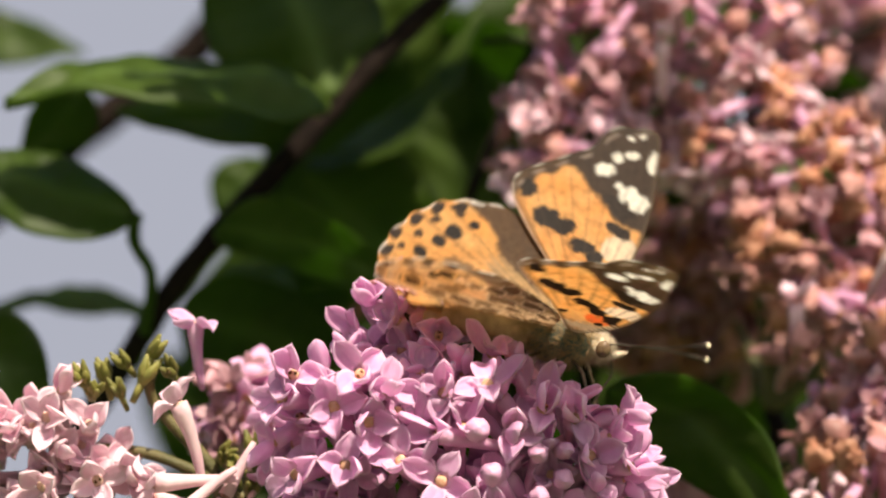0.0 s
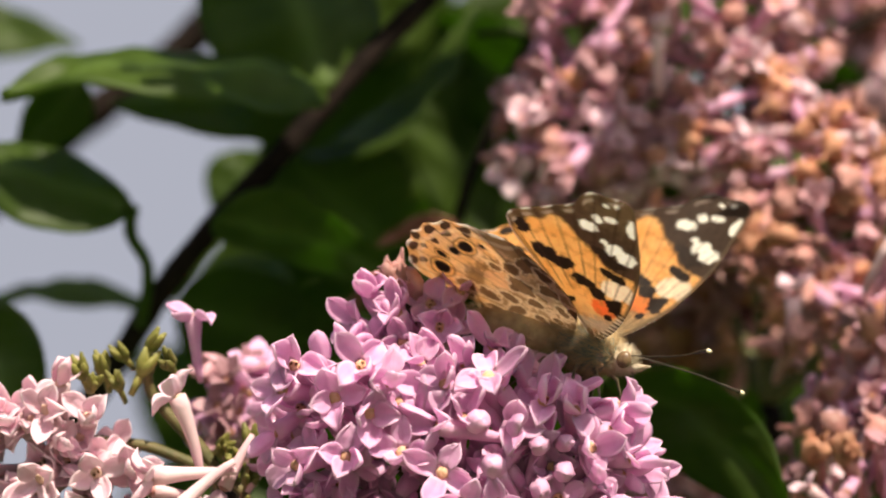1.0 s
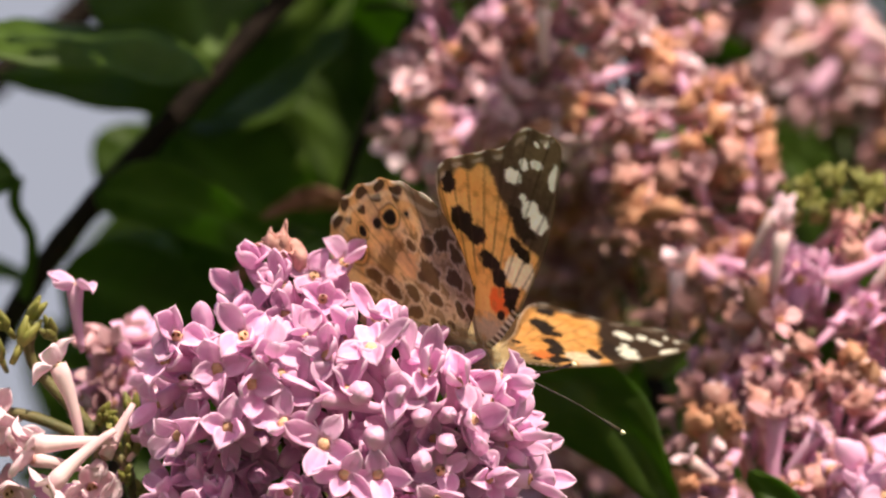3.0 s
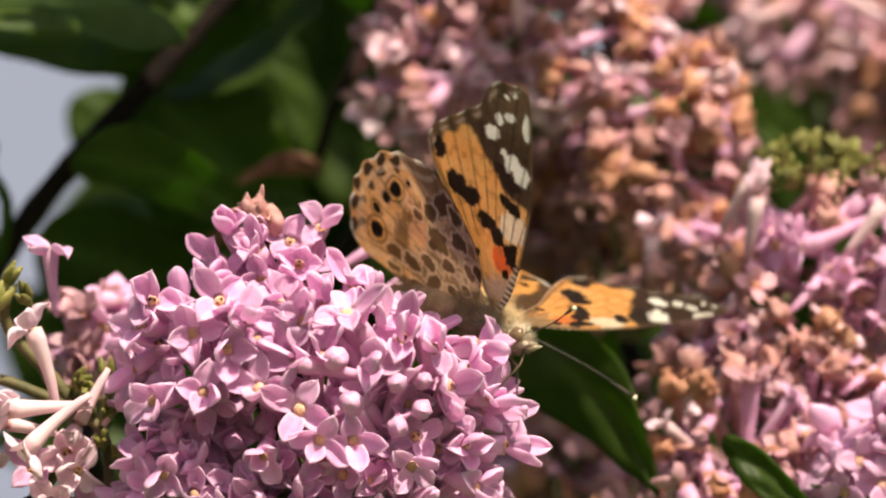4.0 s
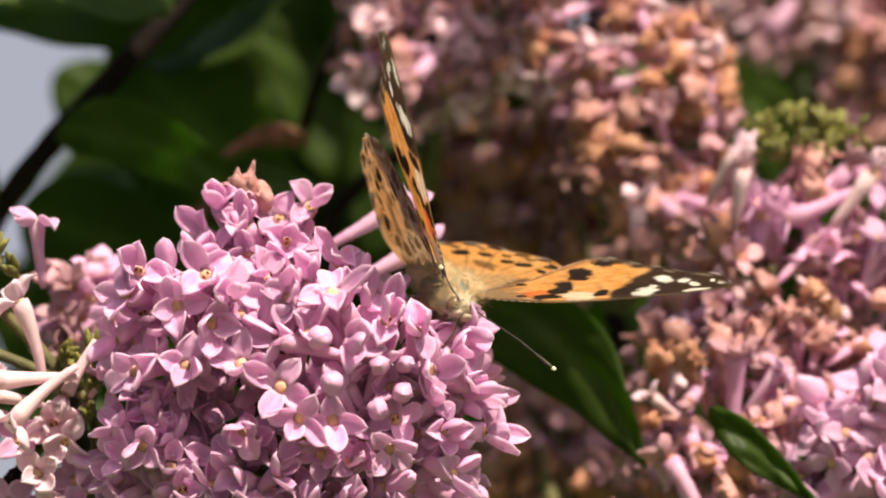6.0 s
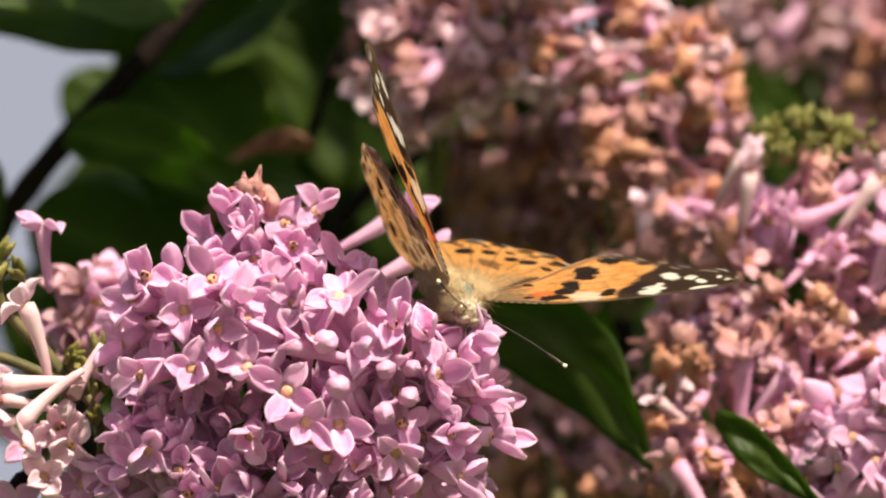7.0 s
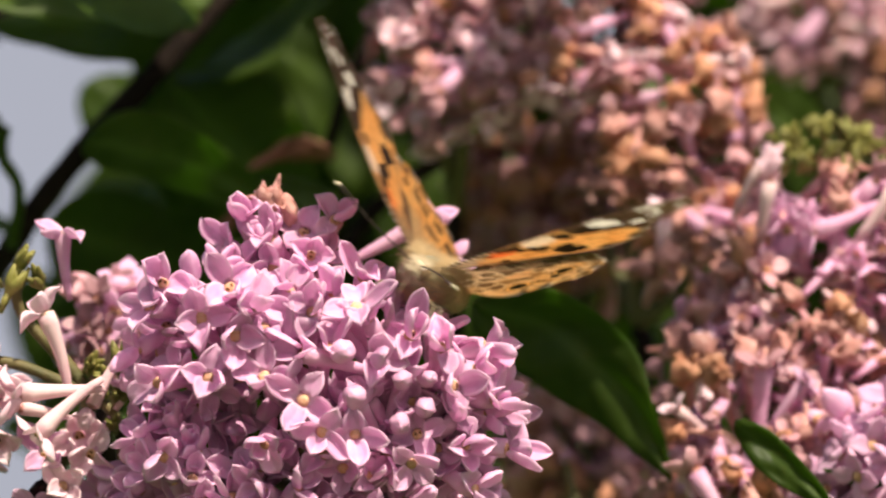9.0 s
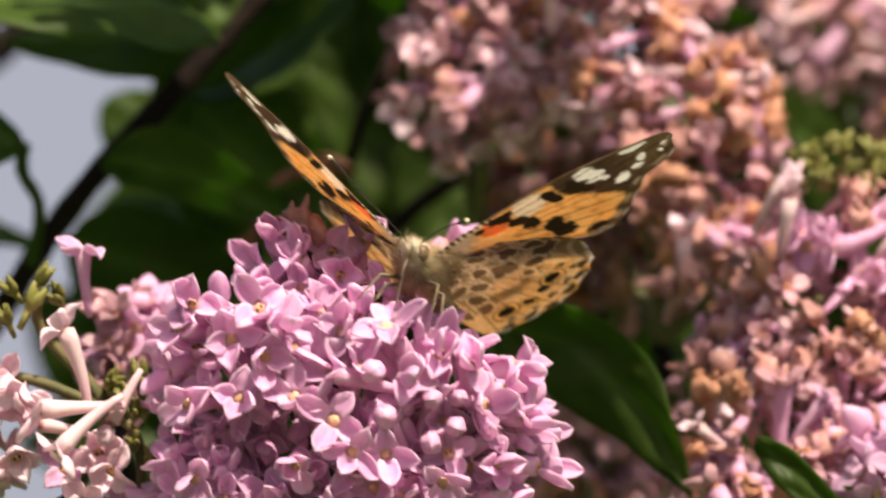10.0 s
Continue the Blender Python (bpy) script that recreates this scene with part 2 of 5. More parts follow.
def floret(parent, m, rnd, petals, tubes, throats, droop=0.0, lift=None):
    """A four-petalled floret on its tube, with a throat."""
    ob = part("floret", rnd.choice(tubes), parent, m)
    k0 = rnd.randrange(8)
    for k in range(4):
        a = math.pi / 2 * k + rnd.uniform(-0.12, 0.12)
        part("petal", petals[(k0 + k * rnd.choice((1, 1, 2))) % 8], ob,
             Euler((rnd.uniform(-0.2, 0.2), -rnd.uniform(-0.15, 0.95) * (1.0 if lift is None else lift) + droop, a)).to_matrix().to_4x4())
    part("throat", rnd.choice(throats), ob)
    return ob


def simple_floret_mesh(name, petal_mat, tube_mat, throat_mat, seed, close=0.0):
    """A whole floret in one mesh, for the flower heads deeper in the bush."""
    rnd = random.Random(seed)
    bits = []
    for k in range(4):
        rot = Euler((rnd.uniform(-0.3, 0.3), -close - rnd.uniform(-0.2, 0.45), math.pi / 2 * k + rnd.uniform(-0.3, 0.3))).to_matrix()
        ln, wd, cu = rnd.uniform(2.5, 3.4), rnd.uniform(2.1, 2.8), rnd.uniform(-0.6, 0.9)

        def fn(u, v):
            s = v * 2 - 1
            w = wd * (0.42 + 0.58 * math.sin(math.pi * min(u * 0.8 + 0.12, 1))) * (1 - max(0, (u - 0.62) / 0.38) ** 1.8)
            return rot @ mm(0.7 + ln * u, s * w * 0.5, 0.18 * s * s * w + cu * u ** 3 * ln * 0.35)
        bits.append((*sheet(fn, 5, 4, 0.3 * MM), 0))
    pts = [mm(0.8 * (k / 4) ** 2, 0, -9.0 * k / 4) for k in range(5)]
    bits.append((*tube_geo(pts, [r * MM for r in (1.15, 1.0, 0.85, 0.7, 0.4)], 7), 1))
    bits.append((*ball_geo(mm(0, 0, 0.05), 0.85 * MM, 0.85 * MM, 0.5 * MM, 8, 5), 2))
    v, f, s = join_geo(bits)
    me = mesh_of(name, v, f, [petal_mat, tube_mat, throat_mat], s, tints=[0.25] * len(v))
    return me


def withered_mesh(name, mat, tube_mat, seed):
    """A shrunken floret: petals crumpled into a knot over a thin tube."""
    rnd = random.Random(seed)
    bits = [(*ball_geo(mm(0, 0, 0.4), rnd.uniform(1.3, 2.0) * MM, rnd.uniform(1.2, 1.8) * MM, rnd.uniform(1.5, 2.4) * MM, 11, 8, 0.75, seed * 2.7), 0)]
    for k in range(3):
        rot = Euler((rnd.uniform(-0.7, 0.7), -rnd.uniform(0.2, 1.2), rnd.uniform(0, 6.28))).to_matrix()
        ln = rnd.uniform(2.0, 3.4)

        def fn(u, v):
            s = v * 2 - 1
            return rot @ mm(0.6 + ln * u, s * (1 - u) * 1.0, 0.5 * s * s + math.sin(u * 3 + seed) * 0.5)
        bits.append((*sheet(fn, 4, 3, 0.3 * MM), 0))
    pts = [mm(0.6 * math.sin(k * 0.8 + seed), 0.3 * k / 4, -7.5 * k / 4) for k in range(5)]
    bits.append((*tube_geo(pts, [r * MM for r in (1.0, 0.85, 0.7, 0.6, 0.5)], 6), 1))
    v, f, s = join_geo(bits)
    return mesh_of(name, v, f, [mat, tube_mat], s)


def bud_mesh(name, mat, seed, fat=1.0):
    bits = [(*ball_geo(mm(0, 0, 0), 1.45 * fat * MM, 1.4 * fat * MM, 1.7 * MM, 16, 10, 0.28, seed), 0)]
    pts = [mm(0.4 * (k / 4) ** 2, 0, -1 - 7.0 * k / 4) for k in range(5)]
    bits.append((*tube_geo(pts, [r * MM for r in (1.1, 0.9, 0.8, 0.7, 0.6)], 7), 0))
    v, f, s = join_geo(bits)
    return mesh_of(name, v, f, [mat], s)


def green_bud_mesh(name, seed):
    rnd = random.Random(seed)
    bits = []
    for k in range(4):
        a = k * 1.6 + rnd.random()
        tip = mm(0.9 * math.cos(a), 0.9 * math.sin(a), rnd.uniform(1.2, 2.6))
        bits.append((*tube_geo([mm(0, 0, -1.5), mm(0.5 * math.cos(a), 0.5 * math.sin(a), 0), tip], [0.5 * MM, 0.7 * MM, 0.2 * MM], 6), 0))
    bits.append((*tube_geo([mm(0, 0, -4), mm(0, 0, -1.2)], [0.4 * MM, 0.55 * MM], 6), 0))
    v, f, s = join_geo(bits)
    return mesh_of(name, v, f, [GREEN_BUD], s)


FADING = [simple_floret_mesh("fading floret", PETAL_DULL, TUBE, WITHERED, k + 20, 0.35 + 0.4 * (k % 3)) for k in range(6)]
FRESH = [simple_floret_mesh("mauve floret", PETAL, TUBE, THROAT, k + 40, 0.1 + 0.25 * (k % 3)) for k in range(6)]
BROWNED = [withered_mesh("withered floret", WITHERED, WITHERED_PINK, k + 1) for k in range(6)]
HALF = [withered_mesh("half withered floret", WITHERED_PINK, PETAL_DULL, k + 11) for k in range(6)]
PALE_HALF = [simple_floret_mesh("pale fading floret", PETAL_PALE, TUBE_PALE, WITHERED_PINK, k + 90, 0.5 + 0.25 * (k % 3)) for k in range(4)]
CLUBS = [simple_floret_mesh("closed pale floret", PETAL_PALE, TUBE_PALE, WITHERED_PINK, k + 70, 0.75 + 0.15 * k) for k in range(4)]
BUDS = [bud_mesh("bud", BUD, k, 1 - 0.15 * k) for k in range(3)]
GREENS = [green_bud_mesh("green bud", k) for k in range(4)]


def stalk(parent, points, r0, r1, mat=STALK, name="stalk", seg=8, label=""):
    pts = curve_through(points, 5)
    n = len(pts) - 1
    rad = [(r0 + (r1 - r0) * k / n) * MM * (1 + 0.06 * math.sin(k * 1.9)) for k in range(n + 1)]
    v, f = tube_geo(pts, rad, seg)
    return part(name, mesh_of(name, v, f, [mat]), parent, label=label)


def thing(name, label, category, base, group=""):
    """An empty at the base (mm in the bush), to carry parts given in mm from the bush's middle."""
    ob = new(name)
    ob.empty_display_size = 0.002
    ob.matrix_basis = BUSH @ Matrix.Translation(mm(*base))
    tagged(ob, label, category, group)
    holder_offset[ob.name] = mm(*base)
    return ob


holder_offset = {}


def settle(ob):
    """Parts were given from the bush's middle: take them over to their thing's base."""
    off = Matrix.Translation(-holder_offset[ob.name])
    for c in ob.children:
        c.matrix_basis = off @ c.matrix_basis


def flower_head(name, label, base, lobes, kinds, seed, spread=2.9, group="lilac flower heads", scale=1.0, extra=()):
    """A panicle of simple florets over lobes (x, y, z, rx, ry, rz mm, mix key): florets stand outward, stalks run inside."""
    rnd = random.Random(seed)
    ob = thing(name, label, "flower", base, group)
    for li, (x, y, z, rx, ry, rz, key) in enumerate(lobes):
        area = 4 * math.pi * ((rx * ry) ** 1.6 / 3 + (rx * rz) ** 1.6 / 3 + (ry * rz) ** 1.6 / 3) ** (1 / 1.6)
        n = int(area / spread ** 2 * (1.3 if key == "green" else 0.62))
        for k in range(n):
            h = 1 - 2 * (k + 0.5) / n
            ph = k * 2.39996 + li
            r = math.sqrt(1 - h * h)
            d = Vector((r * math.cos(ph), r * math.sin(ph), h)) + Vector((rnd.uniform(-1, 1), rnd.uniform(-1, 1), rnd.uniform(-1, 1))) * 0.18
            d.normalize()
            if d.y > 0.45:
                continue
            lump = noise.noise(Vector((x + d.x * rx, y + d.y * ry, z + d.z * rz)) * 0.21 + Vector((seed * 7.3, 0, 0)))
            if lump < -0.17 and key != "green":
                continue
            inset = rnd.uniform(0.80, 1.06) + 0.55 * lump
            p = Vector((x + d.x * rx * inset, y + d.y * ry * inset, z + d.z * rz * inset))
            if any(((p.x - a) / e) ** 2 + ((p.y - b) / f) ** 2 + ((p.z - c) / g) ** 2 < 0.55 for lj, (a, b, c, e, f, g, _) in enumerate(lobes) if lj != li):
                continue
            face = Vector((d.x / rx, d.y / ry, d.z / rz)).normalized() + Vector((rnd.uniform(-1, 1), rnd.uniform(-1, 1), rnd.uniform(-1, 1))) * 0.75
            pool = kinds[key][rnd.randrange(len(kinds[key]))]
            me = pool[rnd.randrange(len(pool))]
            part("floret" if pool is not GREENS else "bud", me, ob, facing(*p, face.x, face.z, rnd.uniform(0, 6.28), scale * rnd.uniform(0.75, 1.3) * (0.65 if pool is GREENS else 1.0), fy=face.y))
        bx, by, bz = base
        stalk(ob, [(bx, by, bz), ((bx + x) / 2 + 1, (by + y) / 2, (bz + z) / 2), (x, y, z + rz * 0.6)], 1.1, 0.5)
    for me, x, y, z, fx, fz, size in extra:
        part("floret", me, ob, facing(x, y, z, fx, fz, rnd.uniform(0, 6.28), size))
    settle(ob)
    return ob


# ---- ground ----
def ground():
    n = 24
    verts, faces = [], []
    for j in range(n + 1):
        for i in range(n + 1):
            x, y = ((i / n * 2 - 1) ** 3 * 2000, (j / n * 2 - 1) ** 3 * 2000)
            verts.append((x, y, 0.05 * noise.noise(Vector((x * 0.1, y * 0.1, 0)))))
    for j in range(n):
        for i in range(n):
            a = j * (n + 1) + i
            faces.append((a, a + 1, a + n + 2, a + n + 1))
    ob = new("ground", mesh_of("ground", verts, faces, [GRASS]))
    tagged(ob, "mown green lawn under the lilac bush", "ground", kind="structure")


ground()


def backdrop():
    """The hazy bright distance beyond the bush."""
    m = bpy.data.materials.new("pale haze")
    m.use_nodes = True
    n, link = m.node_tree.nodes, m.node_tree.links.new
    e = n.new("ShaderNodeEmission")
    e.inputs["Color"].default_value, e.inputs["Strength"].default_value = (0.83, 0.855, 1.0, 1), 0.31
    link(e.outputs[0], n["Material Output"].inputs["Surface"])
    verts = [(60 * math.sin(k * 0.1), 60 * math.cos(k * 0.1), h) for k in range(-6, 7) for h in (0.0, 40.0)]
    faces = [(2 * k, 2 * k + 2, 2 * k + 3, 2 * k + 1) for k in range(12)]
    tagged(new("backdrop", mesh_of("backdrop", verts, faces, [m])), "pale hazy bright sky behind the bush", "sky", kind="structure")


backdrop()


# ---- bush: branches and leaves ----
def leaf_geo(base, tip, width, side, bend, fold, seed, arc=0.0):
    b, t = Vector(base) * MM, Vector(tip) * MM
    d = t - b
    ln = d.length
    d.normalize()
    s = Vector(side)
    s = (s - d * s.dot(d)).normalized()
    nrm = d.cross(s)

    def fn(u, v):
        k = v * 2 - 1
        w = width * MM * 0.5 * math.sin(math.pi * u ** 0.72) ** 0.85 * (1 - 0.25 * u) * 1.12 + 0.0002
        rip = 0.055 * ln * noise.noise(Vector((u * 5 + seed, k * 1.5, seed)))
        vein = 0.004 * ln * abs(math.sin((u * 9 - abs(k) * 1.6) * math.pi)) * min(1, abs(k) * 4)
        return b + d * (ln * u) + s * (w * k * math.cos(fold) + arc * ln * 4 * u * (1 - u)) + nrm * (bend * ln * 4 * u * (1 - u) + abs(k) * w * math.sin(fold) + rip - vein)
    verts, faces = sheet(fn, 36, 12, 0.28 * MM)
    tint = []
    for side_ in (0, 1):
        for i in range(37):
            for j in range(13):
                tint.append(0.9 if j == 6 else (0.25 if j in (5, 7) else 0.25 * (abs(math.sin((i / 36 * 9 - abs(j / 6 - 1) * 1.6) * math.pi)) < 0.25)))
    return verts, faces, tint


def leaf(parent, base, tip, width, side, bend=0.05, fold=0.25, mat=None, label="", seed=1.0, name="leaf", arc=0.0):
    v, f, tint = leaf_geo(base, tip, width, side, bend, fold, seed, arc)
    ob = part(name, mesh_of("leaf", v, f, [mat or LEAF], tints=tint), parent, label=label)
    return ob


def lilac_bush():
    ob = new("lilac_bush")
    ob.matrix_basis = BUSH
    ob.empty_display_size = 0.002
    tagged(ob, "lilac bush with dark branches and green pointed leaves", "bush")
    stalk(ob, [(5.7, 95.0, 39.3), (-6.3, 92.0, 27.7), (-13.8, 90.0, 19.6), (-19.7, 88.0, 12.9), (-28.6, 86.0, 3.4), (-36.2, 88.0, -5.9), (-43.3, 95.0, -16.5), (-55.5, 110.0, -33.7)], 1.45, 1.75, BARK, "branch", 12, "dark brown woody branch")
    stalk(ob, [(-24.1, 200.0, 45.0), (-37.6, 200.0, 29.7), (-49.5, 200.0, 20.8), (-59.7, 200.0, 12.8), (-71.5, 200.0, 2.6)], 2.6, 2.9, BARK, "branch", 12)
    stalk(ob, [(12.1, 95.0, 27.1), (9.1, 95.0, 21.2), (6.6, 95.0, 14.4), (3.8, 95.0, 7.6), (2.0, 98.0, 0.8)], 0.62, 0.8, BARK, "twig", 8)
    stalk(ob, [(17.1, 97.0, 27.6), (12.1, 95.0, 27.1), (9.1, 96.0, 28.0), (5.0, 98.0, 27.7)], 0.4, 0.5, BARK, "twig", 8)
    stalk(ob, [(64.9, 120.0, 33.4), (55.4, 118.0, 28.6), (49.9, 116.0, 25.4), (45.8, 112.0, 22.4)], 0.8, 0.6, BARK, "twig", 8)
    stalk(ob, [(33.1, 112.0, 8.4), (24.7, 112.0, 3.0), (15.5, 112.0, -0.5), (7.8, 112.0, -7.1), (1.8, 112.0, -17.2)], 1.0, 1.3, BARK, "branch", 10)
    stalk(ob, [(73.2, 140.0, 13.0), (68.4, 140.0, 16.6), (63.6, 140.0, 17.7)], 0.8, 0.6, BARK, "twig", 8)
    # the woody stems, from the lawn up into the crown
    for bottom, top, r in (((25, 300, -1695), (35, 215, 20), 9), ((120, 340, -1695), (85, 220, 10), 7), ((-40, 290, -1695), (-15, 225, -70), 6)):
        x, y, z = (Vector(bottom) + Vector(top)) / 2
        stalk(ob, [bottom, (x + 12, y + 30, z - 200), (x - 14, y + 15, z + 300), top], r, r * 0.45, BARK, "stem", 12)
    # side shoots that carry the flower heads
    for tip in ((3.4, 6.0, -59.5), (-30.9, 12.0, -38.0), (65.5, 60.0, -52.1), (37.0, 70.0, -56.5), (73.5, 36.0, -54.0), (-24.2, 40.0, -29.5), (43.4, 85.0, -20.9), (19.4, 100.0, -6.0), (36.0, 112.0, -24.0), (78.1, 140.0, -3.6)):
        stalk(ob, [(25 + 0.2 * tip[0], 232, tip[2] - 150), (0.5 * tip[0] + 12, 150, tip[2] - 90), (tip[0], tip[1] + 6, tip[2] - 12), tip], 2.2, 1.1, BARK, "shoot", 8)
    k = 0.0
    for base, tip, width, side, bend, fold, mat in (
        ((-14.7, 80.0, 19.2), (-56.5, 66.0, 19.0), 19, (0.05, 0.93, 0.36), -0.10, 0.12, None),
        ((-14.5, 88.0, 20.4), (-29.1, 100.0, 50.9), 25, (1, 0.25, 0.2), -0.06, 0.35, None),
        ((-14.9, 92.0, 18.5), (-43.9, 100.0, 18.3), 11, (0, 0.45, 0.85), -0.05, 0.2, None),
        ((-18.2, 104.0, 10.7), (5.1, 110.0, 31.5), 26, (0.8, -0.35, 0.6), 0.05, 0.2, None),
        ((-19.4, 106.0, 10.8), (1.2, 112.0, -6.8), 22, (0.6, -0.3, 0.7), 0.04, 0.2, None),
        ((-14.2, 115.0, 24.8), (-1.9, 120.0, 46.6), 20, (1, 0.2, 0.2), 0.04, 0.2, None),
        ((-40.1, 76.0, 4.5), (-68.5, 72.0, 11.1), 14, (0.1, 0.6, 0.7), -0.04, 0.2, None),
        ((-74.2, 170.0, 30.4), (-51.7, 165.0, 28.2), 10, (0, 0.5, 0.8), 0.05, 0.2, None),
        ((-47.8, 95.0, 21.9), (-56.8, 95.0, 11.4), 10, (0.8, 0.2, 0.5), 0.05, 0.2, None),
        ((-40.5, 125.0, -8.9), (-63.5, 125.0, -9.3), 7, (0, 0.85, 0.5), -0.14, 0.2, None),
        ((-61.7, 60.0, -8.6), (-50.5, 60.0, -25.2), 13, (0.9, 0.2, 0.5), 0.03, 0.2, None),
        ((-29.8, 78.0, 2.7), (-4.0, 80.0, -7.0), 13, (0.1, 0.7, -0.7), 0.10, 0.2, None),
        ((3.5, 86.0, -5.1), (-14.9, 90.0, -2.7), 8, (0, 0.5, 0.8), 0.04, 0.2, None),
        ((-24.5, 140.0, 12.8), (-28.9, 138.0, -0.7), 13, (0.9, -0.2, 0.3), 0.04, 0.2, None),
        ((-35.6, 110.0, -7.6), (-11.1, 112.0, -15.3), 18, (0.1, -0.4, 0.8), 0.04, 0.2, None),
        ((-28.1, 115.0, -15.4), (-9.6, 115.0, -6.1), 16, (0.2, -0.5, 0.8), 0.04, 0.2, None),
        ((-20.5, 120.0, -3.0), (-36.0, 120.0, -20.1), 18, (0.8, -0.4, 0.5), 0.04, 0.2, None),
        ((-22.9, 126.0, 6.0), (-2.0, 124.0, 33.0), 15, (0.75, 0.2, -0.6), 0.03, 0.2, None),
        ((51.8, 20.0, -31.4), (64.8, 18.0, -42.9), 4.2, (0.7, -0.2, 0.6), 0.06, 0.25, None),
        ((76.6, 19.0, -38.1), (62.4, 19.0, -37.3), 3.5, (0, 0.6, 0.8), 0.05, 0.2, None),
        ((66.8, 150.0, 5.9), (73.2, 150.0, 17.2), 11, (0.9, 0.3, 0.2), 0.03, 0.2, None),
        ((31.1, 90.0, 5.5), (29.2, 92.0, 18.7), 4.5, (1, 0.3, 0), 0.03, 0.2, None),
        ((3.4, 92.0, 1.1), (-8.5, 88.0, -0.8), 4.6, (0, -0.7, 0.6), 0.10, 0.6, DRY_LEAF),
        ((-9.9, 84.0, -5.2), (-13.6, 82.0, -9.3), 5, (0.6, 0.6, 0.5), 0.08, 0.35, DRY_LEAF),
    ):
        k += 1.37
        leaf(ob, base, tip, width, side, bend, fold, mat, "dry brown curled leaf" if mat else "", k)
    leaf(ob, (20.5, 40.0, -17.3), (44.6, 33.0, -39.3), 13, (0.68, -0.5, 0.62), -0.03, 0.15, None, "", 4.2, arc=0.13)
    stalk(ob, [(-40.1, 76.0, 4.5), (-40.3, 78.0, 0.8), (-38.2, 80.0, -3.6), (-39.4, 85.0, -11.1)], 0.95, 0.75, LEAF, "petiole", 8)
    return ob


lilac_bush()


def far_foliage():
    """The shaded leaves deep in the bush, too many to count; unseen ones added above cast shade."""
    rnd = random.Random(5)
    vs, fs, tint = [], [], []
    while len(vs) < 350 * 962:
        made = len(vs) // 962
        short = 1.0
        x, z, y = rnd.uniform(-26, 140), rnd.uniform(-80, 70), rnd.uniform(170, 330)
        if made > 331:
            # unseen sprays above the flower heads, added to shade heads and leaf below
            cx, cy = ((66, -2), (58, 68), (50, 58))[made % 3]
            x, z, y, short = cx + rnd.uniform(-10, 8), rnd.uniform(72, 96), cy + rnd.uniform(-10, 12), 0.6
        elif made > 300:
            # the crown that goes on above, out of view, added to shade the left leaves
            x, z, y = rnd.uniform(-40, 12), rnd.uniform(75, 115), rnd.uniform(0, 90)
        elif made > 227:
            # the thick of the bush behind the branch
            x, z, y = rnd.uniform(-22, 32), rnd.uniform(-40, 56), rnd.uniform(165, 240)
        elif x < -4 and (z > 6 or z < -40) and rnd.random() < 0.6:
            continue
        a = rnd.uniform(0, 6.28)
        ln = rnd.uniform(22, 40) * short
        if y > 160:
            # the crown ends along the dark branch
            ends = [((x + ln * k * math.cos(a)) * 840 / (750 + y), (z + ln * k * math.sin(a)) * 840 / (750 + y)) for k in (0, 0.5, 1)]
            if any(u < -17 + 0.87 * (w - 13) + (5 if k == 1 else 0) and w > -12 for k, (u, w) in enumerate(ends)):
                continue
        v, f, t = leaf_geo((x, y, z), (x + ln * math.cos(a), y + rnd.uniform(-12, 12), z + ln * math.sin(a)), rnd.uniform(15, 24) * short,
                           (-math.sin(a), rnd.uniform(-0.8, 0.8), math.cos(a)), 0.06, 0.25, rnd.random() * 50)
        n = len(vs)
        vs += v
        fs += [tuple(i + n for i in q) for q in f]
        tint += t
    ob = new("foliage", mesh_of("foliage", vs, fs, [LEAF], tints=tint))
    ob.matrix_basis = BUSH
    tagged(ob, "shaded green leaves deep inside the lilac bush, with unseen shading leaves added above", "foliage", kind="stuff")


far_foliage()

# ---- flower heads behind ----
KINDS = {"fade": [FADING, FADING, HALF, HALF, BROWNED, PALE_HALF], "light": [FADING, PALE_HALF, PALE_HALF, HALF], "brown": [BROWNED, BROWNED, HALF, FADING], "mix": [FADING, HALF, BROWNED, FADING],
         "fresh": [FRESH, FRESH, FADING, HALF], "green": [GREENS], "dusk": [HALF, BROWNED, FADING], "pink": [FADING, FRESH, FADING], "vivid": [FRESH], "rose": [FADING, FADING, HALF, HALF, FRESH, BROWNED, PALE_HALF]}
flower_head("lilac_flower_head", "fading pink lilac flower head with browned florets", (19.4, 100.0, -6.0),
            [(18.7, 84.0, 25.7, 7, 7, 10, "mix"), (19.0, 82.0, 11.2, 9.5, 8, 8, "light"), (13.1, 83.0, 14.9, 5, 5, 6, "light")], KINDS, 1, 2.6, scale=0.92)
flower_head("lilac_flower_head", "large lilac flower head half withered to orange-brown", (43.4, 85.0, -20.9),
            [(38.4, 85.0, 28.4, 12, 9, 12, "fade"), (37.5, 80.0, 15.6, 10, 9, 10, "fade"), (48.3, 76.0, 8.9, 9.5, 9, 10, "brown"),
             (46.4, 74.0, 1.5, 9.5, 9, 9, "brown"), (34.4, 105.0, -1.6, 10, 8, 9, "mix"), (38.6, 112.0, -10.0, 13, 8, 7, "brown"), (53.7, 72.0, -8.8, 6, 6, 5, "brown")], KINDS, 2, 2.6, scale=0.88,
            extra=((CLUBS[0], 54.7, 66.0, 13.7, 0.97, 0.1, 0.75), (CLUBS[1], 28.4, 72.0, 26.8, 0.05, 0.98, 0.9)))
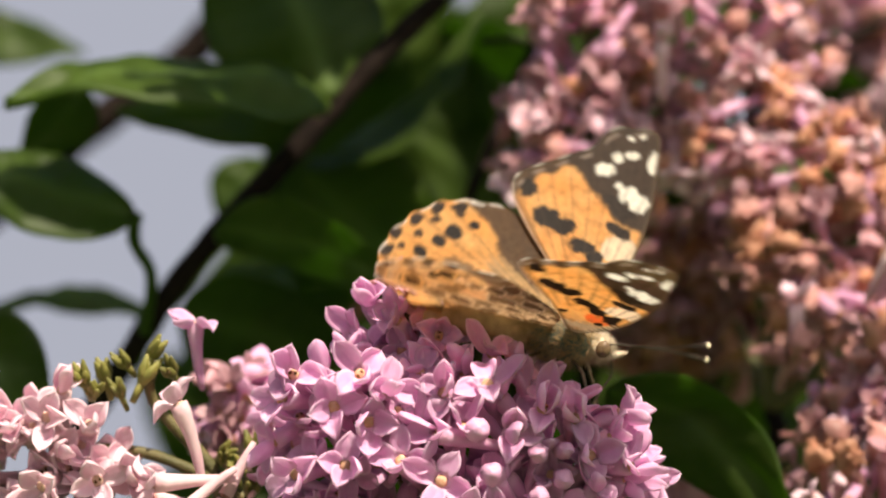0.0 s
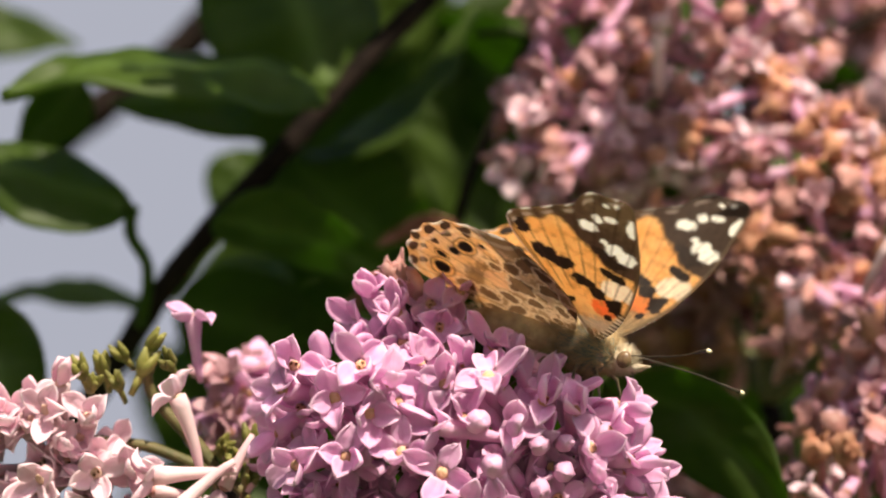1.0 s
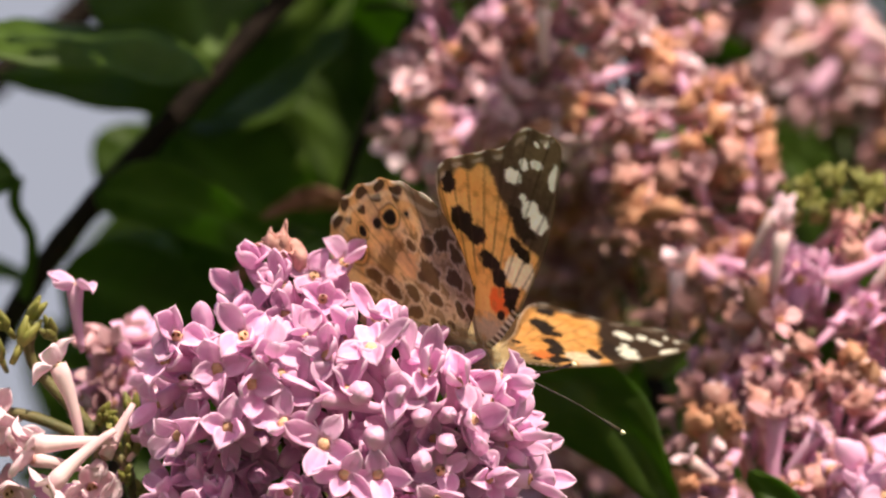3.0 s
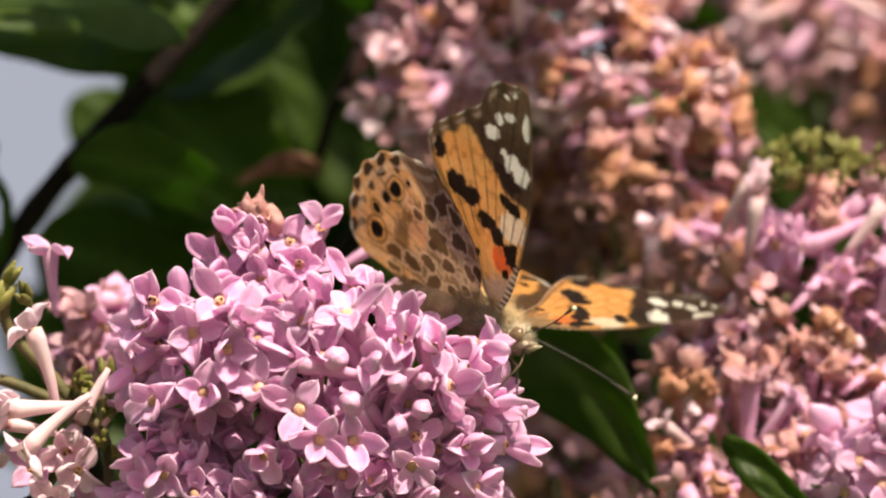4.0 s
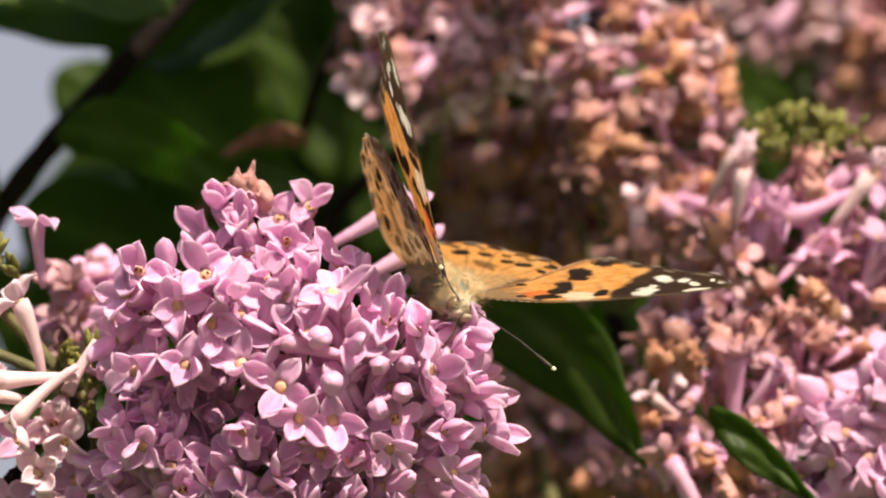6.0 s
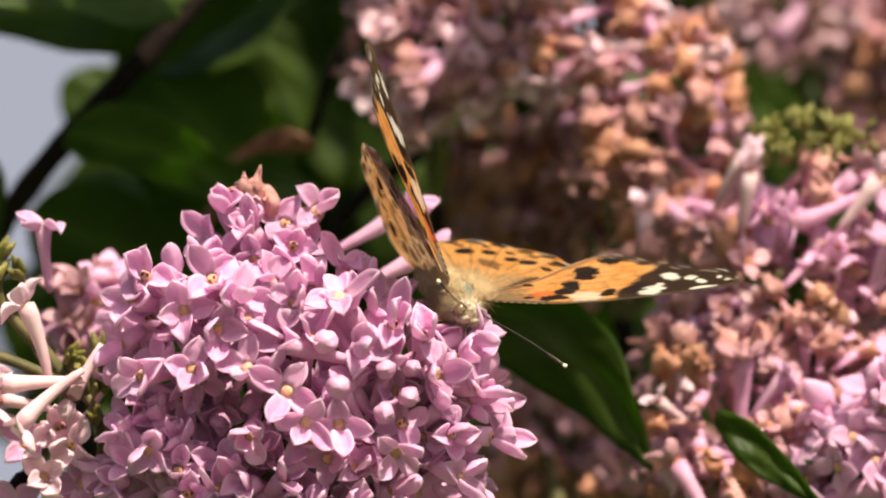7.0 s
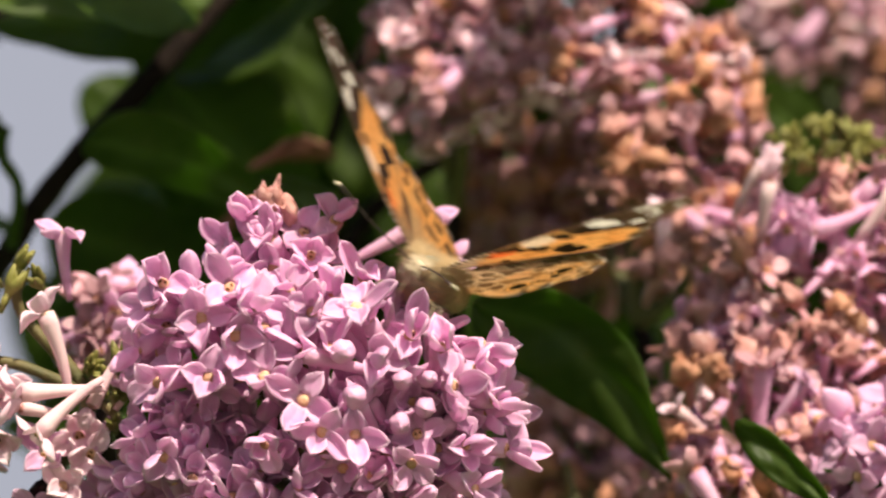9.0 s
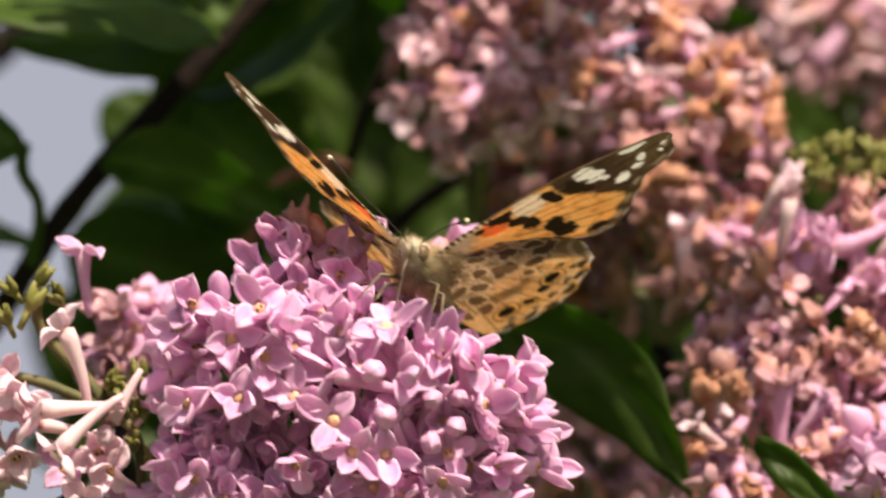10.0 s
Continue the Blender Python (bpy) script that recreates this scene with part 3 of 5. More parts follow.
flower_head("lilac_flower_head", "dusky reddish-brown withered lilac flower head in shade", (36.0, 112.0, -24.0),
            [(28.9, 108.0, -1.7, 8, 6, 8, "dusk"), (36.5, 106.0, 2.1, 8, 6, 8, "dusk"), (34.4, 109.0, -7.5, 9, 6, 7, "dusk"), (42.4, 102.0, -6.2, 7, 6, 8, "dusk"), (26.5, 110.0, -10.0, 7, 6, 6, "dusk")], KINDS, 9, 2.2)
flower_head("lilac_flower_head", "mauve lilac flower head with green buds above", (65.5, 60.0, -52.1),
            [(67.2, 50.0, -7.8, 8.5, 7, 7, "fresh"), (65.2, 52.0, 2.2, 8.5, 5, 3, "green"), (61.5, 48.0, -19.9, 11, 8, 9, "rose"), (50.9, 56.0, -23.1, 5, 6, 6, "rose"),
             (56.0, 40.0, -32.5, 12, 8, 9, "rose"), (65.3, 42.0, -29.0, 8, 8, 8, "rose"), (61.9, 34.0, -40.6, 12, 8, 7, "rose"), (74.5, 50.0, -14.2, 7, 7, 9, "fresh")], KINDS, 3, 2.75, scale=0.9,
            extra=((CLUBS[0], 45.1, 58.0, -6.9, 0.0, 0.98, 1.0), (HALF[1], 45.4, 56.0, -12.7, 0.2, 0.6, 1.2), (HALF[3], 42.3, 57.0, -13.6, -0.6, 0.3, 1.0), (CLUBS[1], 57.5, 44.0, -2.1, 0.1, 0.97, 1.0),
                   (CLUBS[2], 73.3, 42.0, -2.7, 0.5, 0.85, 1.0), (CLUBS[3], 49.2, 46.0, -24.2, 0.1, 0.9, 1.0), (CLUBS[0], 52.2, 42.0, -29.8, -0.4, 0.85, 1.0), (CLUBS[1], 56.9, 46.0, 0.0, 0.5, 0.8, 0.9)))
flower_head("lilac_flower_head", "shaded brownish-pink lilac flower head", (37.0, 70.0, -56.5),
            [(36.4, 92.0, -38.4, 10, 7, 9, "brown"), (48.8, 84.0, -43.2, 9, 7, 6, "mix"), (30.5, 98.0, -28.8, 6, 5, 6, "brown"), (53.8, 70.0, -45.4, 8, 7, 6, "mix")], KINDS, 4)
flower_head("lilac_flower_head", "pink lilac flower head deep in the bush", (78.1, 140.0, -3.6),
            [(68.7, 135.0, 20.4, 11, 8, 6, "light"), (82.5, 138.0, 17.8, 9, 8, 8, "fade"), (82.3, 135.0, 7.5, 6, 6, 7, "mix"), (58.3, 138.0, 34.9, 9, 8, 8, "fade")], KINDS, 5)
flower_head("lilac_flower_head", "bright pink lilac flower head low in the bush", (73.5, 36.0, -54.0),
            [(70.8, 24.0, -38.4, 8, 7, 6, "vivid"), (75.6, 24.0, -32.1, 7, 7, 7, "vivid")], KINDS, 6, 3.0, scale=1.2)
flower_head("lilac_flower_head", "small fading pink lilac flower head", (-24.2, 40.0, -29.5),
            [(-25.9, 36.0, -21.0, 5.2, 5, 4.5, "pink"), (-23.1, 36.0, -19.2, 3.5, 4, 4, "pink")], KINDS, 7, 3.0)


# ---- the pale flower head beside the main one ----
def pale_flower_head():
    rnd = random.Random(11)
    base = (-30.9, 12.0, -38.0)
    ob = thing("lilac_flower_head", "pale pink lilac flower head with green buds and bare tubes", "flower", base, "lilac flower heads")
    for x, y, z, fx, fz in (
        (-41.9, 2.0, -20.9, 0.15, 0.2), (-46.9, 2.0, -19.9, -0.15, 0.15), (-51.4, 4.0, -20.1, -0.4, 0.3), (-40.9, 0.0, -27.4, 0.1, -0.05), (-47.4, 0.0, -28.0, -0.2, -0.2),
        (-36.5, 2.0, -27.4, 0.2, 0.1), (-42.5, 1.0, -32.8, 0.1, -0.2), (-50.5, 1.0, -33.4, 0.1, -0.2), (-45.4, 5.0, -16.8, 0.0, 0.6), (-54.7, 3.0, -27.5, -0.4, 0.0), (-54.8, 5.0, -17.4, -0.4, 0.4),
        (-37.1, 1.0, -33.4, 0.2, -0.2),
    ):
        floret(ob, facing(x, y, z, fx + rnd.uniform(-0.1, 0.1), fz, rnd.uniform(0, 1.6), 1.02), rnd, PETALS_PALE, TUBE_PALE_ME, THROATS_PALE)
    for k in range(46):
        # the crowd of pale florets behind the first row
        x, z = rnd.uniform(-58, -39), rnd.uniform(-38, -19.5)
        floret(ob, facing(x, rnd.uniform(3, 9), z, rnd.uniform(-0.6, 0.6), rnd.uniform(-0.4, 0.7), rnd.uniform(0, 1.6), rnd.uniform(0.85, 1.0)), rnd, PETALS_PALE, TUBE_PALE_ME, THROATS_PALE)
    for k in range(2):
        part("closed_floret", rnd.choice(CLUBS), ob, facing(rnd.uniform(-39, -26), rnd.uniform(2, 9), rnd.uniform(-34, -23), rnd.uniform(-0.9, 0.6), rnd.uniform(-0.5, 0.8), rnd.uniform(0, 6), 0.8))
    floret(ob, facing(-29.7, 10.0, -8.9, 0.0, 1.0, 0.8, 0.85, fy=-0.01), rnd, PETALS, TUBE_ME, THROATS_PALE, 0.32, 0.10)
    for x, y, z, fx, fz, fy in ((-31.9, -3.0, -32.5, -0.62, -0.75, -0.25), (-34.1, -2.0, -27.7, -0.97, -0.08, -0.2), (-31.4, 1.0, -18.4, -0.42, 0.88, -0.15)):
        floret(ob, facing(x, y, z, fx, fz, rnd.uniform(0, 6), 0.95, fy), rnd, PETALS_PALE, TUBE_PALE_ME, THROATS_PALE, 0.0, 0.7)
    for x, y, z, fx, fz, fy in ((-25.8, 1.0, -29.2, -0.45, -0.85, -0.2), (-19.8, 6.0, -23.5, 0.4, 0.9, 0.0)):
        part("closed_floret", rnd.choice(CLUBS), ob, facing(x, y, z, fx, fz, rnd.uniform(0, 6), 0.8, fy))
    for x, y, z in ((-43.1, 6.0, -15.3), (-40.4, 6.0, -14.8), (-41.3, 4.0, -16.7), (-38.2, 6.0, -13.4), (-34.3, 6.0, -12.1), (-32.6, 6.0, -14.4), (-35.3, 5.0, -14.7), (-26.0, 8.0, -24.3), (-22.9, 9.0, -23.6), (-24.9, 8.0, -27.0), (-38.7, 6.0, -16.8),
                    (-22.8, 6.0, -28.3), (-24.5, 6.0, -25.9), (-23.4, 6.0, -31.6), (-21.4, 6.0, -33.6), (-21.8, 8.0, -24.9), (-26.2, 8.0, -25.0)):
        part("bud", rnd.choice(GREENS), ob, facing(x, y, z, rnd.uniform(-0.5, 0.5), rnd.uniform(0.3, 0.9), rnd.uniform(0, 6), rnd.uniform(0.8, 1.1)))
    for x, y, z in ((-29.3, 3.0, -38.9), (-26.0, 3.0, -34.9), (-24.6, 4.0, -39.6), (-27.4, 5.0, -33.0), (-31.5, 6.0, -35.1), (-20.6, 5.0, -39.7), (-26.6, 4.0, -42.3), (-32.7, 5.0, -42.4)):
        floret(ob, facing(x, y, z, rnd.uniform(-0.4, 0.3), rnd.uniform(-0.4, 0.2), rnd.uniform(0, 1.6), 0.98), rnd, PETALS_PALE if rnd.random() < 0.5 else PETALS, TUBE_ME, THROATS)
    stalk(ob, [base, (-26.7, 10.0, -28.4), (-34.8, 10.0, -18.2), (-34.1, 8.0, -13.5)], 1.1, 0.5)
    stalk(ob, [(-27.4, 10.0, -27.7), (-36.2, 9.0, -24.3), (-46.3, 9.0, -23.6)], 0.8, 0.5)
    stalk(ob, [(-26.7, 10.0, -28.4), (-23.5, 9.0, -30.4), (-22.5, 9.0, -35.8), (-23.4, 9.0, -42.6)], 0.7, 0.6)
    settle(ob)


pale_flower_head()


# ---- the main flower head, on which the butterfly sits ----
HEAD_BASE = (3.4, 6.0, -59.5)


def main_flower_head():
    rnd = random.Random(3)
    ob = thing("lilac_flower_head", "mauve-pink lilac flower head in full bloom under the butterfly", "flower", HEAD_BASE, "lilac flower heads")
    set_by_hand = []
    for x, y, z, fx, fz in (
        (-9.0, -10.2, -15.3, 0.0, 0.15), (-5.8, -11.6, -17.2, 0.2, 0.05), (-16.8, -6.5, -14.9, -0.25, 0.5), (-18.3, -7.0, -17.6, -0.55, 0.15), (-12.3, -10.5, -18.9, -0.1, -0.05), (-8.3, -12.1, -20.8, 0.1, 0.0), (-11.4, -12.2, -25.8, 0.0, 0.1),
        (-17.2, -10.0, -26.4, -0.4, 0.05), (-0.3, -13.9, -28.2, -0.1, 0.05), (-4.8, -13.4, -25.6, -0.2, 0.35), (8.2, -12.8, -23.4, 0.08, 0.15), (17.2, -10.6, -26.5, 0.15, 0.15), (15.7, -10.5, -22.1, 0.15, 0.45), (5.8, -11.8, -17.4, 0.0, 0.6),
        (12.1, -11.4, -20.7, 0.1, 0.5),
    ):
        set_by_hand.append((x, y, z, fx, fz, None, 1.08))
    for x, y, z, fx, fz in (
        (1.9, 5.0, -11.9, 0.15, 0.6), (-4.5, 5.0, -8.8, 0.0, 0.35), (-7.5, 5.0, -7.2, -0.1, 0.6), (-0.4, 5.0, -8.8, 0.1, 0.5), (3.2, 5.0, -7.4, 0.4, 0.6), (-9.3, 5.0, -10.8, -0.6, 0.45), (-4.9, 5.0, -12.4, 0.0, 0.3), (-1.1, 5.0, -11.9, 0.1, 0.5),
        (18.7, -10.1, -33.4, 0.45, 0.05), (1.9, -14.0, -31.9, 0.0, -0.2), (-4.7, -13.7, -33.3, -0.1, -0.25), (-16.5, -10.5, -35.1, -0.3, -0.3), (12.4, -12.3, -35.5, 0.1, -0.3), (5.8, -13.7, -32.1, 0.0, -0.15), (0.6, -12.3, -18.0, 0.0, 0.4),
    ):
        set_by_hand.append((x, y, z, fx, fz, None, 0.96))
    # seen from the side: long tubes
    for x, y, z, fx, fz, fy in (
        (23.5, -7.0, -33.9, 0.95, -0.1, -0.25), (21.0, -7.6, -21.9, 0.85, 0.35, -0.2), (21.8, -8.2, -28.0, 0.85, 0.05, -0.4), (-0.4, -13.3, -22.8, -0.92, 0.25, -0.3),
        (13.3, 24.0, -7.9, 0.85, 0.5, 0.1), (15.6, 24.0, -13.1, 0.85, 0.45, 0.1), (19.8, -9.0, -24.7, 0.7, 0.3, -0.5), (19.8, -8.9, -38.6, 0.75, -0.3, -0.5),
    ):
        set_by_hand.append((x, y, z, fx, fz, fy, 1.0))
    # in the shade under the butterfly
    for x, y, z in ((3.2, -4.0, -15.9), (6.6, -1.0, -14.2), (9.2, -2.0, -16.3), (12.5, -1.0, -17.6), (9.9, -5.0, -19.5), (4.2, -8.0, -19.4), (14.9, -3.0, -20.3), (7.2, -9.0, -19.1),
                    (0.6, -3.0, -15.5), (0.2, -9.0, -19.4), (-2.1, -5.0, -15.5), (-2.1, -11.0, -21.4), (17.9, -5.0, -23.1), (11.2, -8.0, -22.4), (2.5, -12.0, -22.0)):
        set_by_hand.append((x, y, z, rnd.uniform(-0.5, 0.5), rnd.uniform(0.3, 0.85), rnd.uniform(-0.7, -0.2), 0.95))
    for x, y, z, fx, fz, fy, size in set_by_hand:
        floret(ob, facing(x, y, z, fx, fz, rnd.uniform(-0.3, 0.3) + 0.78 * rnd.randrange(2), size, fy), rnd, PETALS, TUBE_ME, THROATS)
    for x, y, z, fx, fz in ((11.2, -12.5, -25.7, 0.0, 0.0), (14.3, -11.6, -25.6, 0.2, 0.1), (13.9, -12.0, -29.0, 0.1, -0.1), (5.8, -13.6, -27.9, -0.3, 0.5), (11.0, -12.9, -30.8, 0.0, -0.2), (4.2, -13.2, -22.6, 0.3, 0.2)):
        part("bud", rnd.choice(BUDS), ob, facing(x, y - 1.0, z, fx, fz, rnd.uniform(0, 6), 1.0))
    # the withered tip
    for x, y, z in ((-4.1, 5.0, -5.2), (-2.5, 5.0, -6.2), (-4.9, 5.0, -5.6)):
        part("withered_floret", rnd.choice(HALF), ob, facing(x, y, z, rnd.uniform(-0.3, 0.3), 0.9, 1, 0.9))
    # the rest fills the body of the head
    lobes = ((-10.4, 0.0, -23.0, 10, 9, 9), (-3.1, 4.5, -12.6, 5.5, 5, 4), (11.9, -2.0, -30.2, 11, 10, 8.5), (0.6, -1.0, -39.6, 21, 12, 10), (0.6, 2.0, -49.8, 19, 12, 11), (-14.8, 0.0, -37.7, 7, 9, 8))
    taken = [Vector(s[:3]) for s in set_by_hand]
    for li, (x, y, z, rx, ry, rz) in enumerate(lobes):
        n = int((rx * rz + rx * ry + ry * rz) * 4.18 / 6.5)
        for k in range(n):
            h = 1 - 2 * (k + 0.5) / n
            ph = k * 2.39996 + li
            r = math.sqrt(1 - h * h)
            d = Vector((r * math.cos(ph), r * math.sin(ph), h))
            if d.y > 0.35 or (h > 0.55 and li in (2, 3)):
                continue
            k_in = rnd.choice((rnd.uniform(0.84, 1.04), rnd.uniform(0.75, 0.95), rnd.uniform(0.55, 0.75)))
            p = Vector((x + d.x * rx * k_in, y + d.y * ry * k_in, z + d.z * rz * k_in))
            if any((p - q).length < (3.6, 3.2, 3.1, 2.6, 2.6, 2.9)[li] for q in taken):
                continue
            if any(((p.x - a) / e) ** 2 + ((p.y - b) / f) ** 2 + ((p.z - c) / g) ** 2 < 0.5 for lj, (a, b, c, e, f, g) in enumerate(lobes) if lj != li):
                continue
            taken.append(p)
            face = Vector((d.x / rx, d.y / ry * 1.3, d.z / rz)).normalized() + Vector((rnd.uniform(-1, 1), rnd.uniform(-1, 1), rnd.uniform(-1, 1))) * 0.6 + Vector((0, 0, 0.22))
            floret(ob, facing(*p, face.x, face.z, rnd.uniform(0, 1.6), rnd.uniform(0.85, 1.0), face.y), rnd, PETALS, TUBE_ME, THROATS)
    b = HEAD_BASE
    for tip in ((-10.5, 4.0, -19.7), (-3.1, 5.0, -8.3), (12.0, 4.0, -26.4), (-16.9, 4.0, -33.1), (20.8, 4.0, -31.8)):
        stalk(ob, [b, (2.7, 5.0, -42.6), tip], 1.2, 0.5)
    settle(ob)
    return ob


HEAD = main_flower_head()


# ---- butterfly ----
def ramp_through(points, x):
    """Value at x of a smooth line through (x, y) points."""
    xs, ys = [p[0] for p in points], [p[1] for p in points]
    if x <= xs[0]:
        return ys[0]
    for i in range(len(xs) - 1):
        if x <= xs[i + 1]:
            t = (x - xs[i]) / (xs[i + 1] - xs[i])
            m0 = (ys[min(i + 1, len(ys) - 1)] - ys[max(i - 1, 0)]) / (xs[min(i + 1, len(xs) - 1)] - xs[max(i - 1, 0)])
            m1 = (ys[min(i + 2, len(ys) - 1)] - ys[i]) / (xs[min(i + 2, len(xs) - 1)] - xs[i])
            h = xs[i + 1] - xs[i]
            return (2 * t ** 3 - 3 * t * t + 1) * ys[i] + (t ** 3 - 2 * t * t + t) * h * m0 + (3 * t * t - 2 * t ** 3) * ys[i + 1] + (t ** 3 - t * t) * h * m1
    return ys[-1]


FORE_FRONT = ((0, -0.5), (4, -1.9), (11, -2.8), (18.5, -2.5), (25, -1.1), (29.5, 0.2), (30.8, 1.0), (31.4, 2.3))
FORE_REAR = ((0, 0.8), (4, 3.6), (7.8, 6.6), (11, 10.2), (14.5, 13.5), (17.0, 14.7), (18.8, 14.3), (20.3, 13.2), (23.0, 10.6), (25.0, 8.5), (26.6, 7.6), (28.2, 7.1), (30.0, 5.8), (31.0, 4.4), (31.4, 2.9))
HIND_FRONT = ((0, -0.8), (3, -5.6), (8, -8.2), (12, -8.9), (16.2, -8.3), (18.6, -6.8), (20.6, -4.6), (21.9, -1.6), (22.4, 1.2))
HIND_REAR = ((0, 1.0), (3, 4.8), (8, 8.8), (13, 10.9), (16.0, 11.9), (18.4, 11.0), (20.6, 8.4), (22.0, 5.2), (22.4, 2.4))


ORANGE, DEEP, YELLOW = Vector((0.79, 0.37, 0.10)), Vector((0.76, 0.18, 0.03)), Vector((0.86, 0.53, 0.22))
BLACK, BROWN, TAN = Vector((0.016, 0.010, 0.007)), Vector((0.085, 0.042, 0.021)), Vector((0.43, 0.29, 0.16))
WHITE, PALE, RED = Vector((0.88, 0.83, 0.75)), Vector((0.66, 0.52, 0.44)), Vector((0.80, 0.13, 0.035))
OLIVE, GREY = Vector((0.22, 0.135, 0.06)), Vector((0.56, 0.48, 0.44))


def soft(x, lo, hi):
    t = min(1.0, max(0.0, (x - lo) / (hi - lo)))
    return t * t * (3 - 2 * t)


def edge_distance(lines, a, b):
    """Distance in mm from (a, b) to the nearest of some polylines."""
    best = 99.0
    for line in lines:
        for (x0, y0), (x1, y1) in zip(line, line[1:]):
            dx, dy = x1 - x0, y1 - y0
            t = min(1.0, max(0.0, ((a - x0) * dx + (b - y0) * dy) / (dx * dx + dy * dy)))
            best = min(best, math.hypot(a - x0 - t * dx, b - y0 - t * dy))
    return best


def blot(a, b, ca, cb, ra, rb, turn=0.0, wob=0.25):
    """1 inside a wobbly ellipse, 0 outside."""
    c, s = math.cos(turn), math.sin(turn)
    x, y = a - ca, b - cb
    u, v = (x * c + y * s) / ra, (-x * s + y * c) / rb
    r = math.sqrt(u * u + v * v) + wob * noise.noise(Vector((a * 0.9, b * 0.9, ca))) + 0.5 * wob * noise.noise(Vector((a * 2.7, b * 2.7, cb)))
    return 1 - soft(r, 0.86, 1.08)


def veins(a, b, n, reach, lo, hi):
    """Thin lines that fan out from the wing's base."""
    ang = math.atan2(b + 0.4, a + 0.01)
    t = (ang - lo) / (hi - lo) * n
    d = abs(t - round(t)) * (hi - lo) / n * math.hypot(a, b)
    return (1 - soft(d, 0.07, 0.22)) * (1 if 0 <= round(t) <= n else 0) * soft(math.hypot(a, b), reach, reach + 3)


# spots on the wings: place along and across, radii, turn
FORE_BLACK = ((13.9, 9.0, 1.25, 1.5, 0.1), (13.4, 6.6, 1.1, 1.15, 0), (11.6, 3.7, 1.0, 1.3, -0.3), (10.7, 1.5, 1.0, 1.0, 0), (9.2, -0.9, 1.4, 0.95, 0.1),
              (15.7, 0.5, 0.75, 1.7, -0.25), (16.9, 12.5, 1.1, 0.9, 0.2), (6.3, -0.5, 0.55, 0.4, 0), (6.6, 4.3, 0.5, 0.45, 0))
FORE_WHITE = ((21.4, 1.4, 1.2, 1.15, -0.4), (20.5, -0.6, 1.5, 1.25, -0.3), (22.1, 2.7, 0.6, 0.5, 0), (23.4, 5.2, 1.1, 1.4, 0.2), (25.9, 4.4, 0.75, 0.8, 0), (27.0, 2.85, 0.65, 0.8, 0), (26.7, 0.0, 1.5, 0.85, 0.12), (29.4, 3.9, 0.4, 0.45, 0), (30.0, 2.6, 0.4, 0.4, 0))
DARK_EDGE = ((-4, 16.6), (0.2, 16.6), (3.0, 18.6), (5.8, 20.0), (7.2, 21.2), (9, 22.2), (12, 23))


